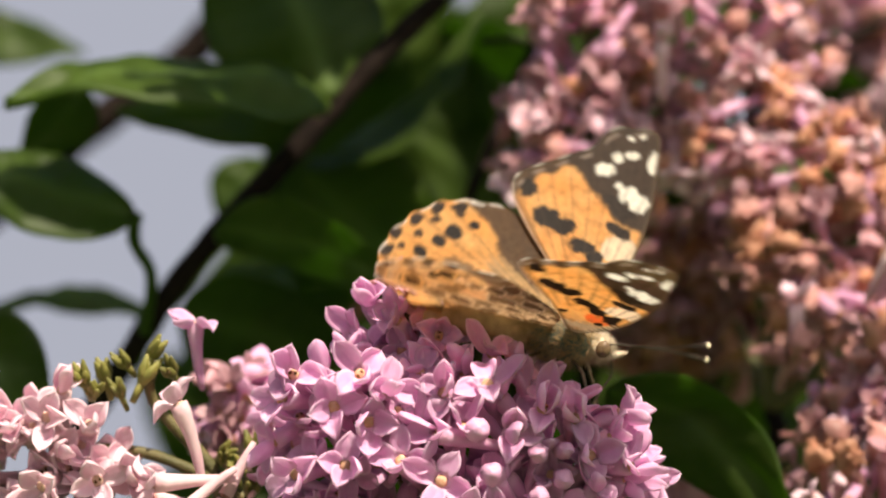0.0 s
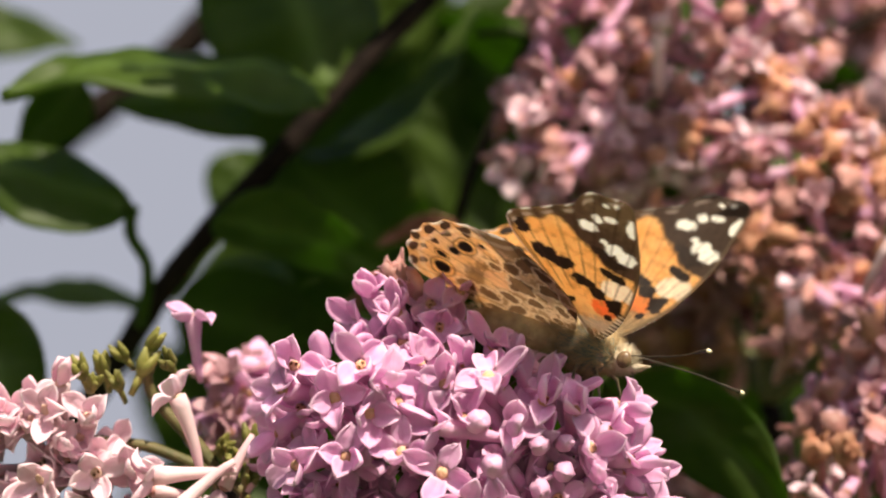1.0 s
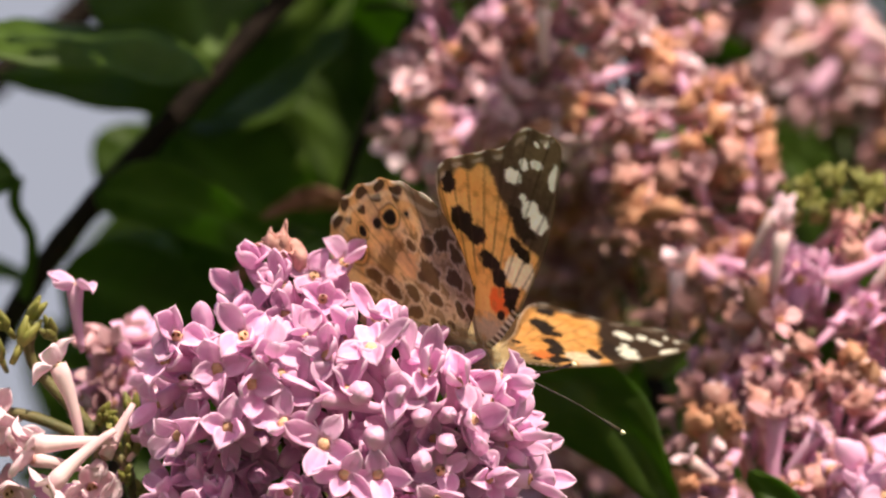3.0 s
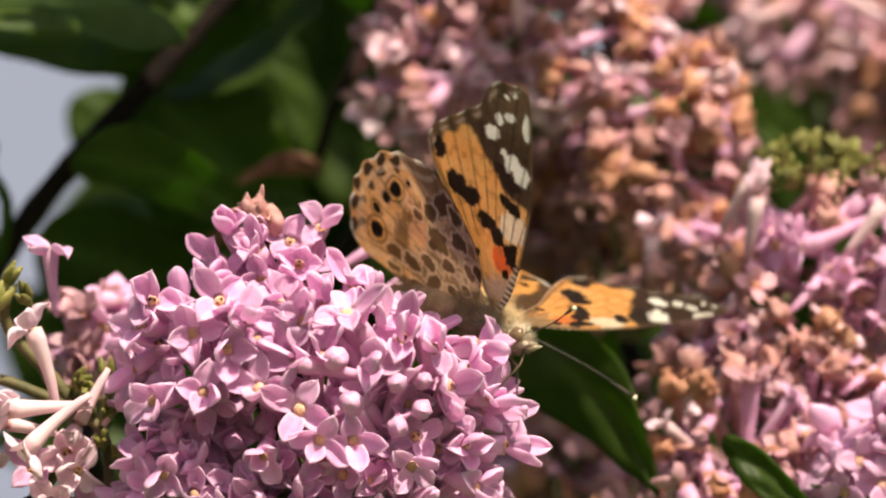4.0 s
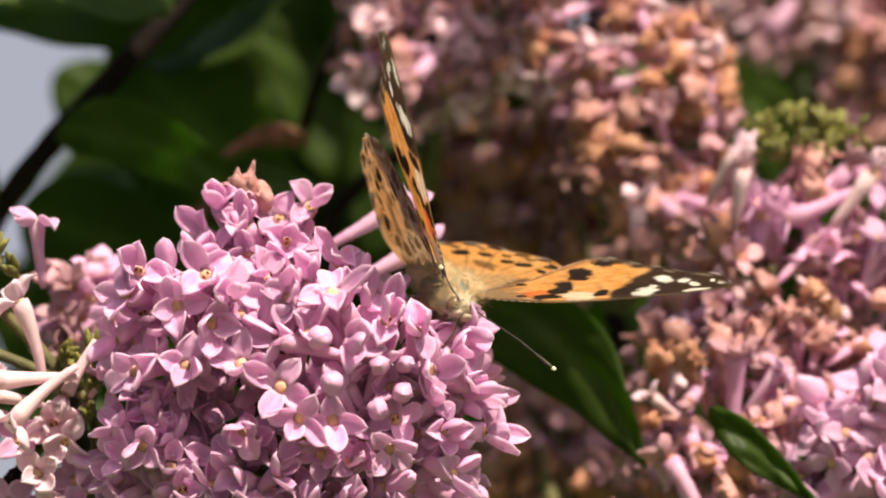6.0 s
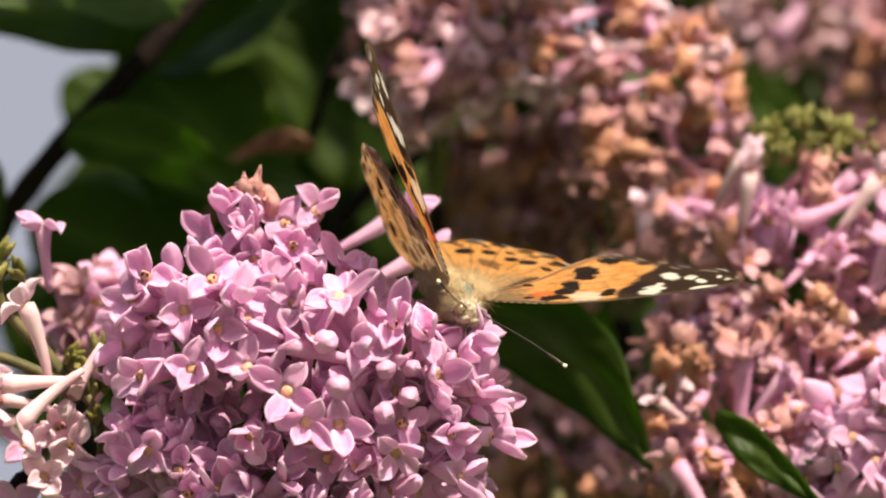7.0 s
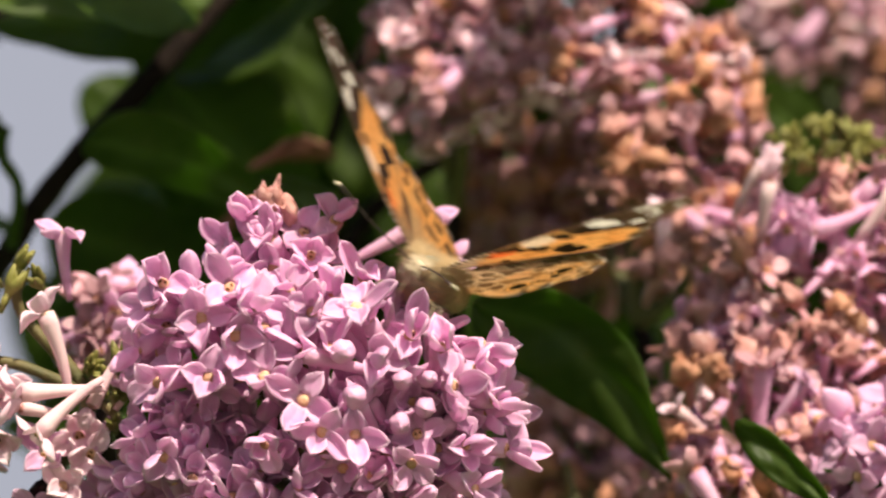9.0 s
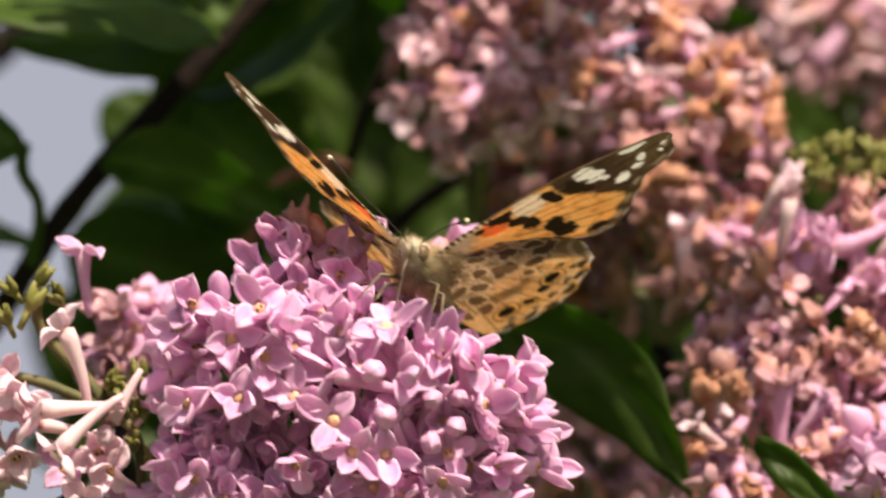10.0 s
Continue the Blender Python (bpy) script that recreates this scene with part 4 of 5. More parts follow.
def fore_colour(a, b, top):
    n1 = noise.noise(Vector((a * 0.35, b * 0.35, 3.0)))
    n2 = noise.noise(Vector((a * 1.6, b * 1.6, 7.0)))
    front = ramp_through(FORE_FRONT, a)
    col = ORANGE.lerp(YELLOW, min(1, max(0, 0.3 + 0.6 * n1)))
    if top:
        streak = noise.noise(Vector((math.atan2(b, a + 0.5) * 26, a * 0.25, 9.0)))
        col = col.lerp(OLIVE.lerp(TAN, 0.5 + 0.9 * streak), 1 - soft(a + 0.3 * b + n2 + 3 * streak, 5.0, 9.0))
        col = col.lerp(DEEP, blot(a, b, 8.4, 0.3, 1.9, 1.7) * 0.7)
        dark = BROWN.lerp(BLACK, 0.45)
    else:
        col = col.lerp(YELLOW, 0.35)
        col = col.lerp(GREY.lerp(TAN, 0.4), 1 - soft(a + 0.5 * b + n2, 4.2, 6.4))
        col = col.lerp(RED, blot(a, b, 7.9, 0.1, 1.9, 1.9, 0.1, 0.15) * 0.95)
        dark = Vector((0.115, 0.068, 0.042))
    col = col.lerp(ORANGE.lerp(BROWN, 0.45), 0.55 * soft(noise.noise(Vector((a * 0.8, b * 0.8, 41.0))), 0.1, 0.5))
    col = col.lerp(YELLOW.lerp(WHITE, 0.6), blot(a, b, 13.1, -0.7, 2.3, 2.3, 0.1, 0.25) * 0.95)
    # dark apex, from a slanting line out to the tip
    apex = soft(a - ramp_through(DARK_EDGE, b) + 0.5 * n2, -0.4, 0.5)
    tip = dark if top else dark.lerp(TAN, 0.55 * soft(a + 1.2 * n2, 22.5, 29.0))
    col = col.lerp(tip, apex)
    rim = edge_distance((FORE_REAR[5:],), a, b)
    along = math.atan2(b + 2, a - 10) * 17
    margin = 1 - soft(rim + 0.25 * math.sin(along * 2), 1.3, 2.0 + 0.4 * n2)
    col = col.lerp(dark if top else dark.lerp(TAN, 0.35 + 0.3 * math.sin(along * 2)), margin * 0.95)
    for ca, cb, ra, rb, tu in FORE_BLACK:
        col = col.lerp(BLACK.lerp(BROWN, 0.15), blot(a, b, ca, cb, ra * 1.22, rb * 1.22, tu, 0.45))
    # the black bar inside the white band
    col = col.lerp(BLACK.lerp(BROWN, 0.2), 0.85 * blot(a, b, 18.9, 1.6, 1.3, 2.6, -0.45, 0.5))
    for ca, cb, ra, rb, tu in FORE_WHITE:
        col = col.lerp(WHITE, blot(a, b, ca, cb, ra, rb, tu, 0.4))
    dash = (1 - soft(abs(rim - 0.95), 0.15, 0.4)) * (0.5 + 0.5 * math.sin(along * 2))
    col = col.lerp(PALE, (0.3 if top else 0.6) * soft(dash, 0.3, 0.7))
    col = col.lerp(WHITE, 0.6 * (1 - soft(rim, 0.1, 0.3)) * soft(math.sin(along * 2 + 1), 0, 0.5))
    col = col.lerp(dark.lerp(TAN, 0.2), 0.9 * (1 - soft(b - front, 0.2, 0.6)))
    if not top:
        bars = (1 - soft(b - front, 0.7, 1.1)) * (1 - soft(a, 7.5, 9))
        col = col.lerp(BLACK if math.sin(a * 7) > 0 else WHITE, 0.8 * bars)
    col = col.lerp(BLACK.lerp(BROWN, 0.5), (0.35 if top else 0.6) * veins(a, b, 8, 9, -0.12, 0.72))
    hem = edge_distance((FORE_REAR[:6],), a, b)
    col = col.lerp(BROWN, 0.6 * (1 - soft(abs(hem - 0.35), 0.1, 0.35)))
    col = col.lerp(PALE, 0.7 * (1 - soft(hem, 0.08, 0.22)))
    # light put into the colour: dim underside raised, sunlit upper side lowered
    return col * ((0.88 if top else 1.25) + 0.2 * n2 + 0.2 * noise.noise(Vector((math.atan2(b + 3, a + 4) * 70, a * 0.5, 31.0))))


HIND_EYES = ((16.4, -3.6, 0.5, 0), (17.2, -0.8, 1.5, 1), (17.4, 1.5, 1.0, 0), (17.6, 4.5, 1.0, 1), (15.9, 7.0, 1.6, 1))
HIND_RIM = ((19.5, -4.2, -0.45), (21.0, -1.8, -0.2), (21.4, 1.3, 0.0), (21.4, 4.7, 0.2), (20.2, 7.5, 0.45), (18.6, 10.0, 0.7))
HIND_MID = ((18.7, -3.4), (20.0, -0.5), (20.0, 2.6), (19.8, 5.6), (18.1, 8.6))
HIND_BROWN = ((11.3, -6.6, 1.2, 1.5, 0), (11.9, -3.9, 1.0, 1.2, 0), (8.8, -1.6, 1.7, 1.5, 0.3), (5.8, -0.3, 1.1, 0.75, 0.5), (3.2, -2.9, 1.2, 0.65, -0.2), (2.3, -4.4, 1.2, 0.65, -0.2),
              (2.4, -0.2, 0.7, 0.6, 0), (6.8, -4.9, 1.2, 1.0, 0), (3.9, -7.2, 1.3, 0.7, -0.4), (6.0, 4.2, 0.9, 1.3, 0), (12.9, -1.4, 0.8, 0.6, 0), (8.3, 2.6, 1.2, 0.9, 0.3), (9.7, 5.2, 1.3, 0.9, 0.4),
              (3.6, 2.2, 0.9, 0.6, 0), (12.4, 6.6, 1.2, 0.8, 0.5), (8.9, -7.2, 1.2, 0.8, -0.2), (4.6, 5.0, 0.8, 0.5, 0), (7.6, 7.2, 1.0, 0.5, 0.6), (11.2, 8.8, 1.0, 0.6, 0.6))


def hind_colour(a, b, top):
    rim = edge_distance((HIND_FRONT[4:], HIND_REAR[4:], (HIND_FRONT[-1], HIND_REAR[-1])), a, b)
    n1 = noise.noise(Vector((a * 0.4, b * 0.4, 13.0)))
    n2 = noise.noise(Vector((a * 1.5, b * 1.5, 17.0)))
    r = math.hypot(a, b)
    ang = math.atan2(b, a + 1.5)
    scallop = math.sin(ang * 34)
    if top:
        col = ORANGE.lerp(YELLOW, min(1, max(0, 0.2 + 0.5 * n1)))
        streak = noise.noise(Vector((ang * 26, r * 0.25, 5.0)))
        col = col.lerp(TAN.lerp(YELLOW, 0.35 + 0.7 * streak), (1 - soft(r + 2 * n1 + 3 * streak, 8, 13)) * 0.85)
        front = ramp_through(((0, -1.5), (10.0, -2.7), (11.8, -2.9), (13.5, -4.4), (15.9, -5.0), (18.7, -5.2), (23, -6)), a)
        col = col.lerp(BROWN.lerp(BLACK, 0.35), soft(front - b + 0.6 * n2, -0.3, 0.5) * soft(a, 3, 6) * 0.92)
        col = col.lerp(BROWN, blot(a, b, 13.6, 2.6, 1.9, 1.4, 0.3, 0.6) * 0.7)
        for ca, cb, big, ring in HIND_EYES:
            col = col.lerp(BLACK, blot(a, b, ca, cb, 0.45 + 0.5 * big, 0.45 + 0.5 * big, 0, 0.15))
        for ca, cb in HIND_MID:
            col = col.lerp(BLACK, blot(a, b, ca, cb, 0.6, 0.7, 0.2, 0.35) * 0.95)
        for ca, cb, tu in HIND_RIM:
            col = col.lerp(BLACK.lerp(BROWN, 0.2), blot(a, b, ca, cb, 0.75, 1.15, tu, 0.25))
        col = col.lerp(WHITE, 0.7 * (1 - soft(rim, 0.12, 0.35)) * soft(-scallop, -0.3, 0.4))
        col = col.lerp(WHITE, 0.85 * blot(a, b, 18.6, -6.3, 0.9, 0.35, 0.7, 0.4))
        col = col.lerp(BROWN, 0.5 * veins(a, b, 7, 10, -0.5, 0.75))
    else:
        gold = Vector((0.64, 0.42, 0.23))
        col = gold.lerp(PALE, min(1, max(0, 0.25 + 0.9 * n1)))
        col = col.lerp(GREY.lerp(TAN, 0.55 + 0.6 * n1), 1 - soft(r + n1, 9.0, 12.0))
        col = col.lerp(PALE.lerp(WHITE, 0.3), (1 - soft(r, 2.5, 7)) * 0.5)
        # a brown zone between the eyes and the mottled base
        zone = soft(r + 0.8 * n2, 11.5, 12.6) * (1 - soft(r + 0.8 * n2, 14.0, 15.2))
        col = col.lerp(BROWN.lerp(TAN, 0.25), 0.85 * zone)
        mot = noise.noise(Vector((a * 0.55, b * 0.75, 23.0))) + 0.4 * n2
        col = col.lerp(BROWN.lerp(TAN, 0.3), 0.85 * soft(mot, -0.02, 0.12) * (1 - soft(r, 12, 14)))
        col = col.lerp(PALE, 0.6 * (1 - soft(abs(mot + 0.06), 0.02, 0.06)) * (1 - soft(r, 11, 13)))
        col = col.lerp(ORANGE.lerp(PALE, 0.55), 0.9 * blot(a, b, 11.3, 0.6, 2.1, 1.5, 0.2, 0.5))
        col = col.lerp(WHITE.lerp(YELLOW, 0.4), 0.8 * blot(a, b, 15.0, -4.4, 1.9, 0.8, -0.1, 0.5))
        col = col.lerp(BROWN.lerp(TAN, 0.3), 0.8 * soft(ramp_through(((0, -9), (11, -7.0), (14, -6.0), (18, -5.6), (23, -4)), a) - b + 0.6 * n2, -0.3, 0.4))
        for ca, cb, ra, rb, tu in HIND_BROWN:
            col = col.lerp(PALE.lerp(WHITE, 0.3), 0.85 * blot(a, b, ca, cb, ra * 1.15 + 0.34, rb * 1.15 + 0.34, tu, 0.4))
            col = col.lerp(BROWN.lerp(BLACK, 0.25), 0.97 * blot(a, b, ca, cb, ra * 1.15, rb * 1.15, tu, 0.4))
        for ca, cb, big, ring in HIND_EYES:
            if ring:
                col = col.lerp(BROWN.lerp(BLACK, 0.3), blot(a, b, ca, cb, big * 1.14, big * 1.24, 0.1, 0.1))
                col = col.lerp(YELLOW, blot(a, b, ca, cb, big * 0.96, big * 1.04, 0.1, 0.06))
            col = col.lerp(BLACK, blot(a, b, ca, cb, big * 0.66, big * 0.74, 0.1, 0.06))
        for ca, cb in HIND_MID:
            col = col.lerp(BROWN, 0.9 * blot(a, b, ca, cb, 0.55, 0.75, 0.2, 0.4))
        band = (1 - soft(abs(rim - 1.75), 0.2, 0.5))
        col = col.lerp(WHITE.lerp(PALE, 0.5), 0.6 * band)
        for ca, cb, tu in HIND_RIM:
            col = col.lerp(BROWN, 0.9 * blot(a, b, ca, cb, 0.62, 1.15, tu, 0.25))
        col = col.lerp(WHITE.lerp(PALE, 0.3), 0.8 * (1 - soft(rim, 0.2, 0.45)) * soft(-scallop, -0.4, 0.3))
        col = col.lerp(BROWN, 0.55 * veins(a, b, 7, 9, -0.5, 0.75))
    # gain by side stands in for light: underside lifted, upper side toned down
    return col * ((0.88 if top else 1.12) + 0.24 * n2 + 0.2 * noise.noise(Vector((ang * 60, r * 0.5, 37.0))))


def wing_mesh(name, front, rear, length, colour, side, axis, bow):
    """A scaled wing of two skins 0.12 mm apart; x forwards, y outwards on its side, z up. The outer edge is scalloped."""
    na, nb = 150, 84
    ca, sa = math.cos(axis), math.sin(axis)
    verts, cols, faces = [], [], []
    for skin in (1, 0):
        for i in range(na + 1):
            a = length * (1 - math.cos(math.pi * (0.02 + 0.98 * i / na))) * 0.5
            f, r = ramp_through(front, a), ramp_through(rear, a)
            for j in range(nb + 1):
                b = f + (r - f) * j / nb
                aa, bb = a, b
                out = soft(a / length, 0.62, 0.9)
                k = 1 + 0.009 * out * math.sin(math.atan2(b, a) * 38)
                aa, bb = a * k, b * k
                u, v = aa * ca - bb * sa, aa * sa + bb * ca
                z = bow * (u / 25) ** 2 - 0.35 * math.sin(math.atan2(b, a + 2) * 16) * soft(a, 3, 12) * 0.35 + (0.06 if skin else -0.06)
                verts.append((-v * MM, side * u * MM, z * MM))
                cols.append(colour(a, b, bool(skin)))
    w, n = nb + 1, (na + 1) * (nb + 1)
    for i in range(na):
        for j in range(nb):
            q = i * w + j
            up, down = (q, q + 1, q + w + 1, q + w), (n + q, n + q + w, n + q + w + 1, n + q + 1)
            if side < 0:
                up, down = up[::-1], down[::-1]
            faces += [up, down]
    for i in range(na):
        for j in (0, nb):
            q = i * w + j
            faces.append((q, q + w, n + q + w, n + q))
    for j in range(nb):
        q = na * w + j
        faces.append((q, q + 1, n + q + 1, n + q))
    me = mesh_of(name, verts, faces, [WING])
    at = me.color_attributes.new("scales", "FLOAT_COLOR", "POINT")
    at.data.foreach_set("color", [c for v in cols for c in (max(0, v.x), max(0, v.y), max(0, v.z), 1.0)])
    return me


def hair_geo(rnd, count, centre, rx, ry, rz, length, back, keep):
    """Short tapering hairs on an ellipsoid, combed backwards."""
    verts, faces = [], []
    c = Vector(centre)
    for _ in range(count):
        d = Vector((rnd.gauss(0, 1), rnd.gauss(0, 1), rnd.gauss(0, 1))).normalized()
        if not keep(d):
            continue
        p = c + Vector((d.x * rx, d.y * ry, d.z * rz)) * 0.97
        t = (Vector((d.x / rx, d.y / ry, d.z / rz)).normalized() + Vector((-back, rnd.uniform(-0.35, 0.35), rnd.uniform(-0.35, 0.35)))).normalized()
        s = t.orthogonal().normalized() * 0.045
        q = t.cross(s).normalized() * 0.045
        ln = length * rnd.uniform(0.6, 1.3)
        k = len(verts)
        verts += [(p + s) * MM, (p - s * 0.5 + q) * MM, (p - s * 0.5 - q) * MM, (p + t * ln) * MM]
        faces += [(k, k + 1, k + 3), (k + 1, k + 2, k + 3), (k + 2, k, k + 3)]
    return verts, faces


def butterfly():
    rnd = random.Random(8)
    ob = new("butterfly")
    ob.empty_display_size = 0.002
    tagged(ob, "orange and black butterfly with white-spotted wing tips on lilac flowers", "butterfly")
    v, f = ball_geo(mm(0.2, 0, 0), 4.3 * MM, 2.5 * MM, 2.7 * MM, 20, 14, 0.06)
    thorax = part("thorax", mesh_of("thorax", v, f, [THORAX]), ob, label="grey-green thorax with brown fur")
    v, f = hair_geo(rnd, 2600, (0.2, 0, 0), 4.3, 2.5, 2.7, 1.7, 0.7, lambda d: d.z < 0.72 or abs(d.y) > 0.5)
    part("fur", mesh_of("fur", v, f, [FUR]), thorax)
    # abdomen, ringed and tapering
    pts = [mm(-3.2 - 13.0 * k / 26, 0, -0.2 - 1.6 * (k / 26) ** 2) for k in range(27)]
    rad = [(2.05 * math.sin(math.pi * (0.30 + 0.66 * k / 26)) ** 0.8 * (1 + 0.05 * math.cos(k * 2 * math.pi / 3.3)) + 0.15) * MM for k in range(27)]
    v, f = tube_geo(pts, rad, 14)
    abdomen = part("abdomen", mesh_of("abdomen", v, f, [FUR]), ob, label="tapering brown ringed abdomen")
    v, f = hair_geo(rnd, 1500, (-9, 0, -0.6), 6.5, 1.9, 1.9, 0.9, 1.0, lambda d: True)
    part("fur", mesh_of("fur", v, f, [FUR]), abdomen)
    for s in (-1, 1):
        v, f = hair_geo(rnd, 700, (-0.3, s * 2.0, 1.6), 3.6, 1.6, 0.9, 1.9, 0.5, lambda d: d.z > -0.2)
        part("fur", mesh_of("fur", v, f, [FUR]), thorax)
    v, f = ball_geo(mm(5.2, 0, 0.1), 1.5 * MM, 1.55 * MM, 1.5 * MM, 16, 12, 0.05)
    head = part("head", mesh_of("head", v, f, [FUR_PALE]), ob, label="furry pale brown head")
    v, f = hair_geo(rnd, 700, (5.1, 0, 0.1), 1.5, 1.5, 1.5, 0.9, 0.1, lambda d: abs(d.y) < 0.75)
    part("fur", mesh_of("fur", v, f, [FUR_PALE]), head)
    for s in (-1, 1):
        v, f = ball_geo(mm(5.5, s * 1.15, 0.3), 0.95 * MM, 0.75 * MM, 1.05 * MM, 14, 10)
        part("eye", mesh_of("eye", v, f, [EYE]), head, label="round brown compound eye")
        v, f = tube_geo([mm(6.2, s * 0.5, -0.5), mm(7.2, s * 0.55, -0.1), mm(8.4, s * 0.5, 0.5)], [0.5 * MM, 0.45 * MM, 0.08 * MM], 8)
        part("palp", mesh_of("palp", v, f, [FUR_PALE]), head)
        # antenna with a pale club
        pts = curve_through([(6.0, s * 0.6, 1.0), (9.0, s * 2.4, 1.5 - s * 0.4), (13.0, s * 5.4, 2.2 - s * 1.1), (17.3, s * 9.0, 3.0 - s * 2.4)], 6)
        n = len(pts) - 1
        v, f = tube_geo(pts, [(0.085 + (0.12 if k > n - 3 else 0)) * MM for k in range(n + 1)], 8)
        ant = part("antenna", mesh_of("antenna", v, f, [ANTENNA]), ob, label="thin antenna with a cream club")
        v, f = ball_geo(pts[-1] + mm(0.2, s * 0.12, 0), 0.36 * MM, 0.27 * MM, 0.25 * MM, 10, 8)
        part("club", mesh_of("club", v, f, [CREAM]), ant)
        for k, (x, reach, drop) in enumerate(((2.4, 3.0, -7.2), (0.4, 1.0, -7.8), (-1.6, -3.2, -7.2))):
            pts = [mm(x, s * 1.2, -1.9), mm(x + reach * 0.5, s * 3.6, -2.6), mm(x + reach, s * 4.2, -5.2), mm(x + reach * 1.35, s * 4.6, drop)]
            v, f = tube_geo(pts, [0.3 * MM, 0.22 * MM, 0.13 * MM, 0.08 * MM], 7)
            part("leg", mesh_of("leg", v, f, [DARK]), ob)
    pts = curve_through([(6.5, 0, -0.6), (7.2, 0, -2.5), (6.4, 0, -5.0), (5.9, 0, -7.6)], 5)
    v, f = tube_geo(pts, [0.13 * MM] * len(pts), 7)
    part("proboscis", mesh_of("proboscis", v, f, [DARK]), head)
    wings = {}
    for s, which in ((1, "L"), (-1, "R")):
        wings["F" + which] = part("forewing", wing_mesh("forewing", FORE_FRONT, FORE_REAR, 31.4, fore_colour, s, 0.0, 0.9), ob, label="orange forewing with a black white-spotted tip")
        wings["H" + which] = part("hindwing", wing_mesh("hindwing", HIND_FRONT, HIND_REAR, 22.4, hind_colour, s, 0.66, 0.8), ob, label="orange hindwing with dark spots, mottled brown beneath")
    return ob, wings


FLY, WINGS = butterfly()

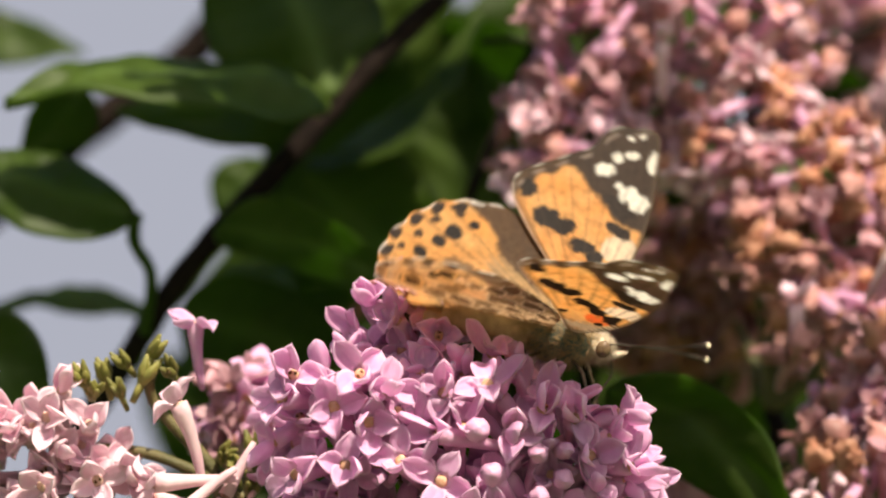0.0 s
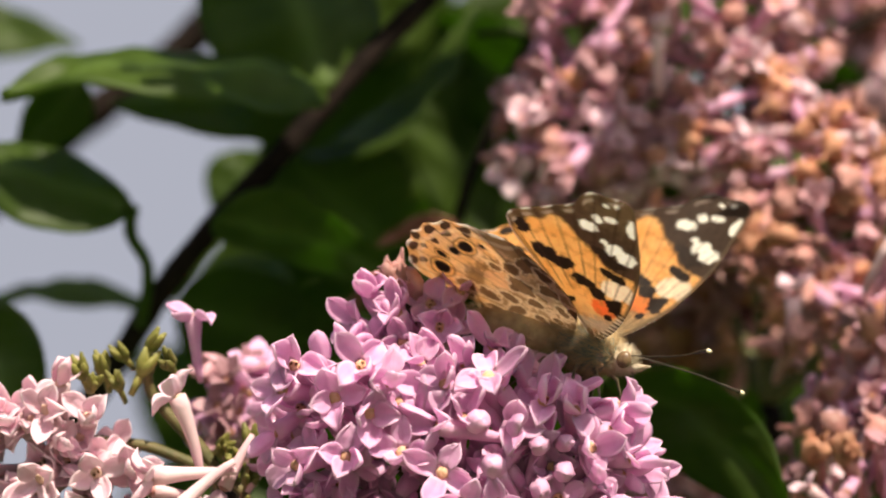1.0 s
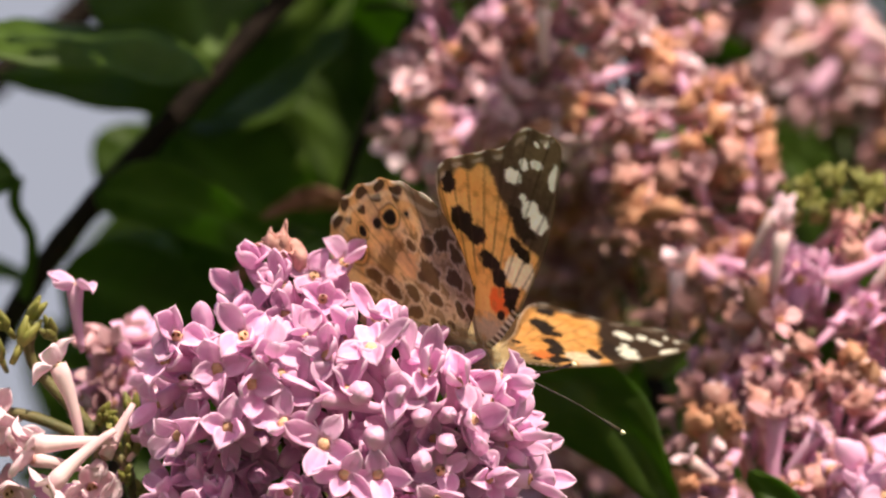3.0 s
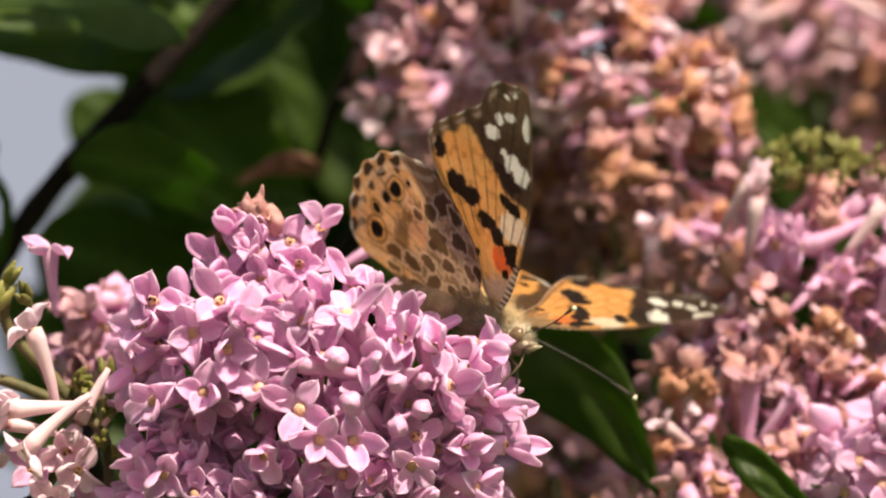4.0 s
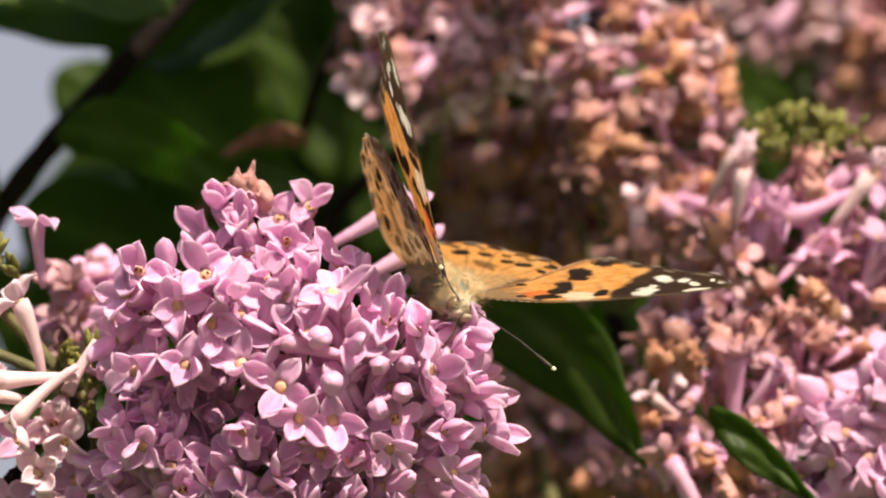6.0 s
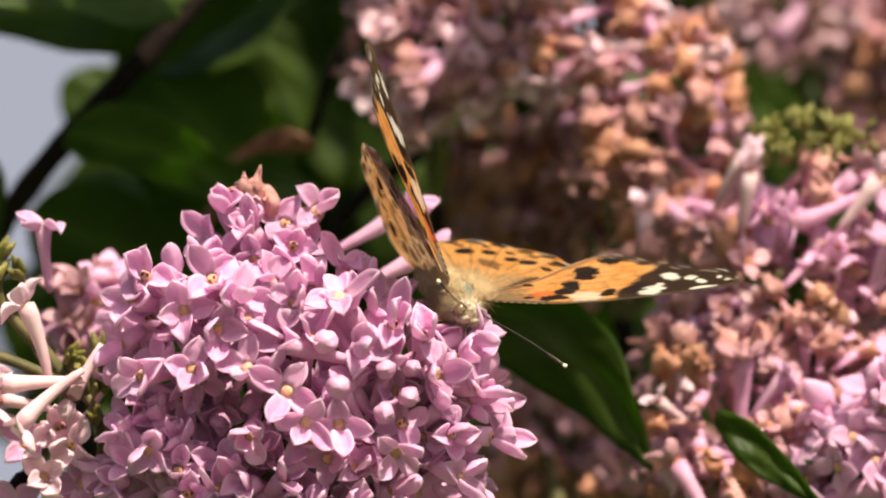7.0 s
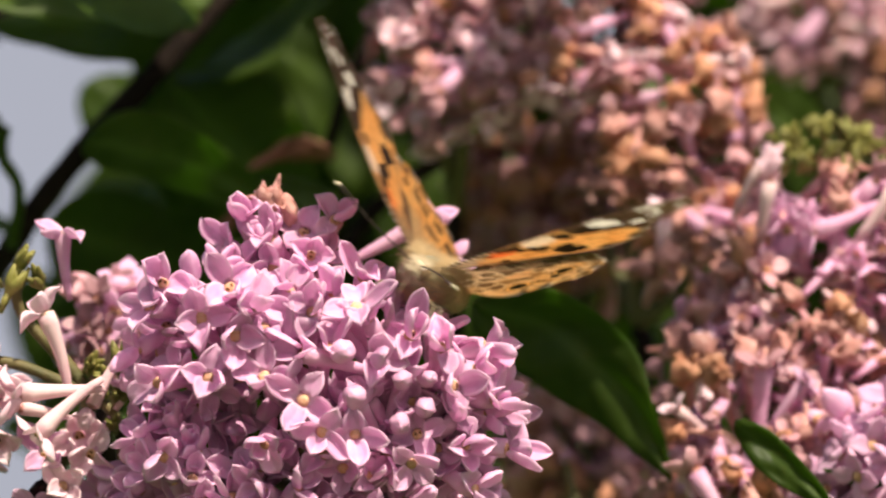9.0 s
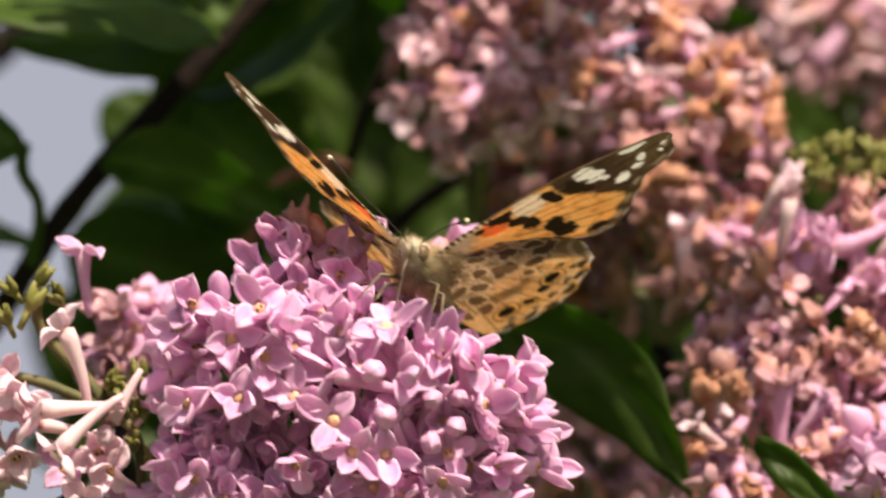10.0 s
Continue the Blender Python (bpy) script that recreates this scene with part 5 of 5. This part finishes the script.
# seconds; x, y, z of the body in mm; heading, pitch, roll; lift of right and left wings; sweep of right and left forewing and hindwing
FLIGHT = [
    (0, 13.7, 2.0, -10.6, -3.2, 15.1, 8.5, 25.9, 42.4, 21.7, 7.8, -12.3, -20.6),
    (0.2, 13.7, 1.9, -10.4, 1.0, 30.9, 8.0, 27.8, 40.1, 30.4, 6.7, -8.4, -23.0),
    (0.5, 14.6, 1.9, -12.1, 3.6, 26.3, 13.2, 25.1, 47.7, 17.6, 8.9, -8.3, -18.5),
    (0.7, 14.7, 1.9, -11.3, -0.8, 25.0, 7.3, 19.3, 48.3, 15.0, 6.6, -11.1, -21.2),
    (0.8, 16.3, 1.9, -11.7, -8.8, 23.1, 3.6, 29.5, 38.1, 14.1, 8.5, -11.7, -14.7),
    (1, 17.0, 1.8, -12.5, -20.9, 19.0, -2.5, 32.8, 36.4, 14.8, 10.2, -12.8, -10.1),
    (1.2, 16.2, 1.8, -10.2, -22.5, 20.0, -2.4, 32.2, 26.9, 13.6, 7.7, -14.1, -7.3),
    (1.5, 14.1, 1.7, -15.2, -33.5, 35.2, -1.1, 46.8, 31.2, 13.1, 12.7, -13.9, -5.8),
    (1.7, 12.8, 1.6, -14.2, -29.4, 50.0, 0.8, 30.3, 40.1, 11.2, 9.8, -12.7, -5.4),
    (2, 14.4, 1.5, -15.9, -34.9, 42.4, 1.9, 51.7, 31.1, 10.6, 11.9, -14.9, -5.1),
    (2.5, 18.3, 1.2, -15.2, -30.0, 14.2, -11.2, 49.4, 27.1, 13.3, 17.0, -10.6, -5.0),
    (2.7, 17.7, 1.2, -17.9, -32.7, 26.9, -13.2, 52.8, 16.2, 13.2, 17.6, -11.1, -5.0),
    (3.8, 20.0, 1.0, -16.1, -40.8, 7.5, -17.1, 55.6, 38.4, 13.3, 17.2, -12.3, -4.8),
    (4, 22.5, 0.3, -17.5, -43.9, 19.0, -22.3, 44.9, 27.4, 11.7, 16.7, -13.9, -4.6),
    (4.3, 20.8, -0.7, -19.0, -53.9, 28.5, -22.8, 50.9, 25.1, 14.3, 16.3, -12.3, -7.9),
    (4.5, 20.4, -1.3, -20.5, -65.6, 38.2, -31.3, 60.4, 27.2, 9.1, 15.9, -16.6, -9.4),
    (4.8, 19.6, -2.3, -16.9, -64.8, 17.9, -35.8, 37.3, 43.8, -2.8, 15.1, -17.0, -11.7),
    (5, 20.2, -3.0, -18.0, -80.0, 12.8, -38.5, 42.5, 34.8, 0.1, 12.6, -21.9, -12.9),
    (5.2, 20.1, -3.0, -18.1, -79.2, 12.4, -39.0, 44.1, 35.1, 0.3, 13.1, -21.4, -13.0),
    (6.3, 19.2, -3.4, -17.5, -76.5, 16.5, -20.0, 46.2, 24.5, -0.6, 10.3, -18.5, -14.7),
    (6.5, 19.5, -3.4, -17.8, -76.6, 16.5, -18.3, 48.2, 23.0, -1.0, 10.7, -18.6, -14.0),
    (7, 19.5, -3.5, -17.7, -77.0, 16.6, -18.0, 47.8, 21.7, -0.2, 10.3, -19.8, -16.1),
    (7.5, 19.7, -3.6, -17.7, -76.7, 15.2, -19.1, 49.2, 23.5, 0.2, 11.5, -20.9, -13.9),
    (7.7, 19.9, -3.6, -17.1, -75.7, 8.2, -21.0, 51.3, 30.6, 3.1, 18.5, -21.1, -13.8),
    (7.8, 18.2, -3.7, -14.9, -78.3, 4.9, -19.8, 51.0, 34.7, 3.3, 15.3, -22.3, -14.6),
    (7.9, 15.7, -3.7, -16.3, -86.3, 15.2, -18.8, 52.9, 35.2, 1.8, 11.2, -22.4, -16.1),
    (8, 16.1, -3.7, -17.6, -97.1, 20.0, -17.6, 50.7, 31.7, 2.7, 7.1, -22.6, -10.9),
    (8.3, 14.6, -3.6, -15.5, -101.4, 29.5, -27.5, 43.3, 36.3, 9.2, 4.4, -12.4, -13.2),
    (8.5, 16.3, -3.5, -16.8, -104.3, 32.3, -28.9, 42.0, 40.7, 2.0, 3.1, -14.9, -15.9),
    (8.8, 17.6, -3.7, -15.5, -97.7, 28.8, -28.4, 35.8, 37.5, 3.4, 5.5, -11.3, -12.3),
    (8.9, 16.0, -3.7, -14.1, -101.4, 14.0, -25.3, 40.4, 37.7, 1.5, 7.2, -14.1, -16.3),
    (9, 13.7, -3.7, -13.9, -107.4, -8.0, -24.7, 38.7, 38.1, 8.3, 6.6, -13.9, -14.1),
    (9.3, 6.9, -3.9, -12.4, -113.8, -10.8, -16.0, 33.1, 47.7, 12.7, 10.2, -7.7, -6.9),
    (9.4, 8.3, -3.9, -13.0, -111.2, -11.0, -14.3, 49.9, 79.4, 11.0, 11.9, -6.5, -7.2),
    (9.5, 8.5, -3.9, -12.8, -112.6, -19.8, -12.0, 39.1, 56.6, 12.2, 14.6, -5.9, -11.9),
    (9.7, 9.3, -3.9, -11.3, -105.7, -20.2, -10.4, 25.5, 33.6, 14.5, 9.7, -5.5, -11.9),
    (10, 10.8, -3.9, -11.3, -104.0, -24.1, -10.2, 28.4, 35.1, 17.5, 11.3, -5.2, -11.8),
]

# seconds; shift in mm and lean in degrees of the flower head
SWAY = [
    (0, -1.70, 1.21, -3.69),
    (0.5, -1.86, 1.41, -3.83),
    (1, -1.37, 1.33, -3.41),
    (1.5, -1.66, 1.38, -3.27),
    (2, -1.58, 1.48, -4.02),
    (2.5, -1.38, 1.22, -3.55),
    (4, -0.98, 1.03, -3.12),
    (4.5, -1.19, 1.07, -2.25),
    (5, -0.27, 0.25, 0.08),
    (6.5, -0.34, 0.36, -0.54),
    (7, -0.30, 0.23, -0.43),
    (7.5, 0.00, 0.00, 0.00),
    (8, -0.66, -0.07, -0.05),
    (8.5, 0.61, 0.00, -0.16),
    (9, -0.32, 0.21, 0.34),
    (9.5, -0.45, 0.16, -0.19),
    (10, 0.63, -0.16, -0.26),
]


def motions():
    walk(FLY, [(t, place(x, y, z, roll, pitch, yaw)) for t, x, y, z, yaw, pitch, roll, *_ in FLIGHT])
    for s, side, up, fore, hind, lag in ((1, "L", 8, 10, 12, 8), (-1, "R", 7, 9, 11, 3)):
        walk(WINGS["F" + side], [(r[0], pose(1.5 * MM, s * 1.5 * MM, 1.5 * MM) @ pose(0, 0, 0, s * r[up]) @ pose(0, 0, 0, 0, 0, -s * r[fore])) for r in FLIGHT])
        rows = []
        for r in FLIGHT:
            drop = np.interp(r[0], (4.5, 5, 7.5, 8, 8.8, 9), (3, lag, lag, 17, 17, 2))
            twist = np.interp(r[0], (4.5, 5, 7.5, 8), (0, -5, -5, 0)) if side == "R" else 0
            rows.append((r[0], pose(-1.5 * MM, s * 1.5 * MM, 1.2 * MM) @ pose(0, 0, 0, s * (r[up] - drop)) @ pose(0, 0, 0, 0, twist, 0) @ pose(0, 0, 0, 0, 0, -s * r[hind])))
        walk(WINGS["H" + side], rows)
    walk(HEAD, [(t, BUSH @ pose(x * MM, 0, z * MM, 0, lean, 0) @ Matrix.Translation(mm(*HEAD_BASE))) for t, x, z, lean in SWAY])


motions()
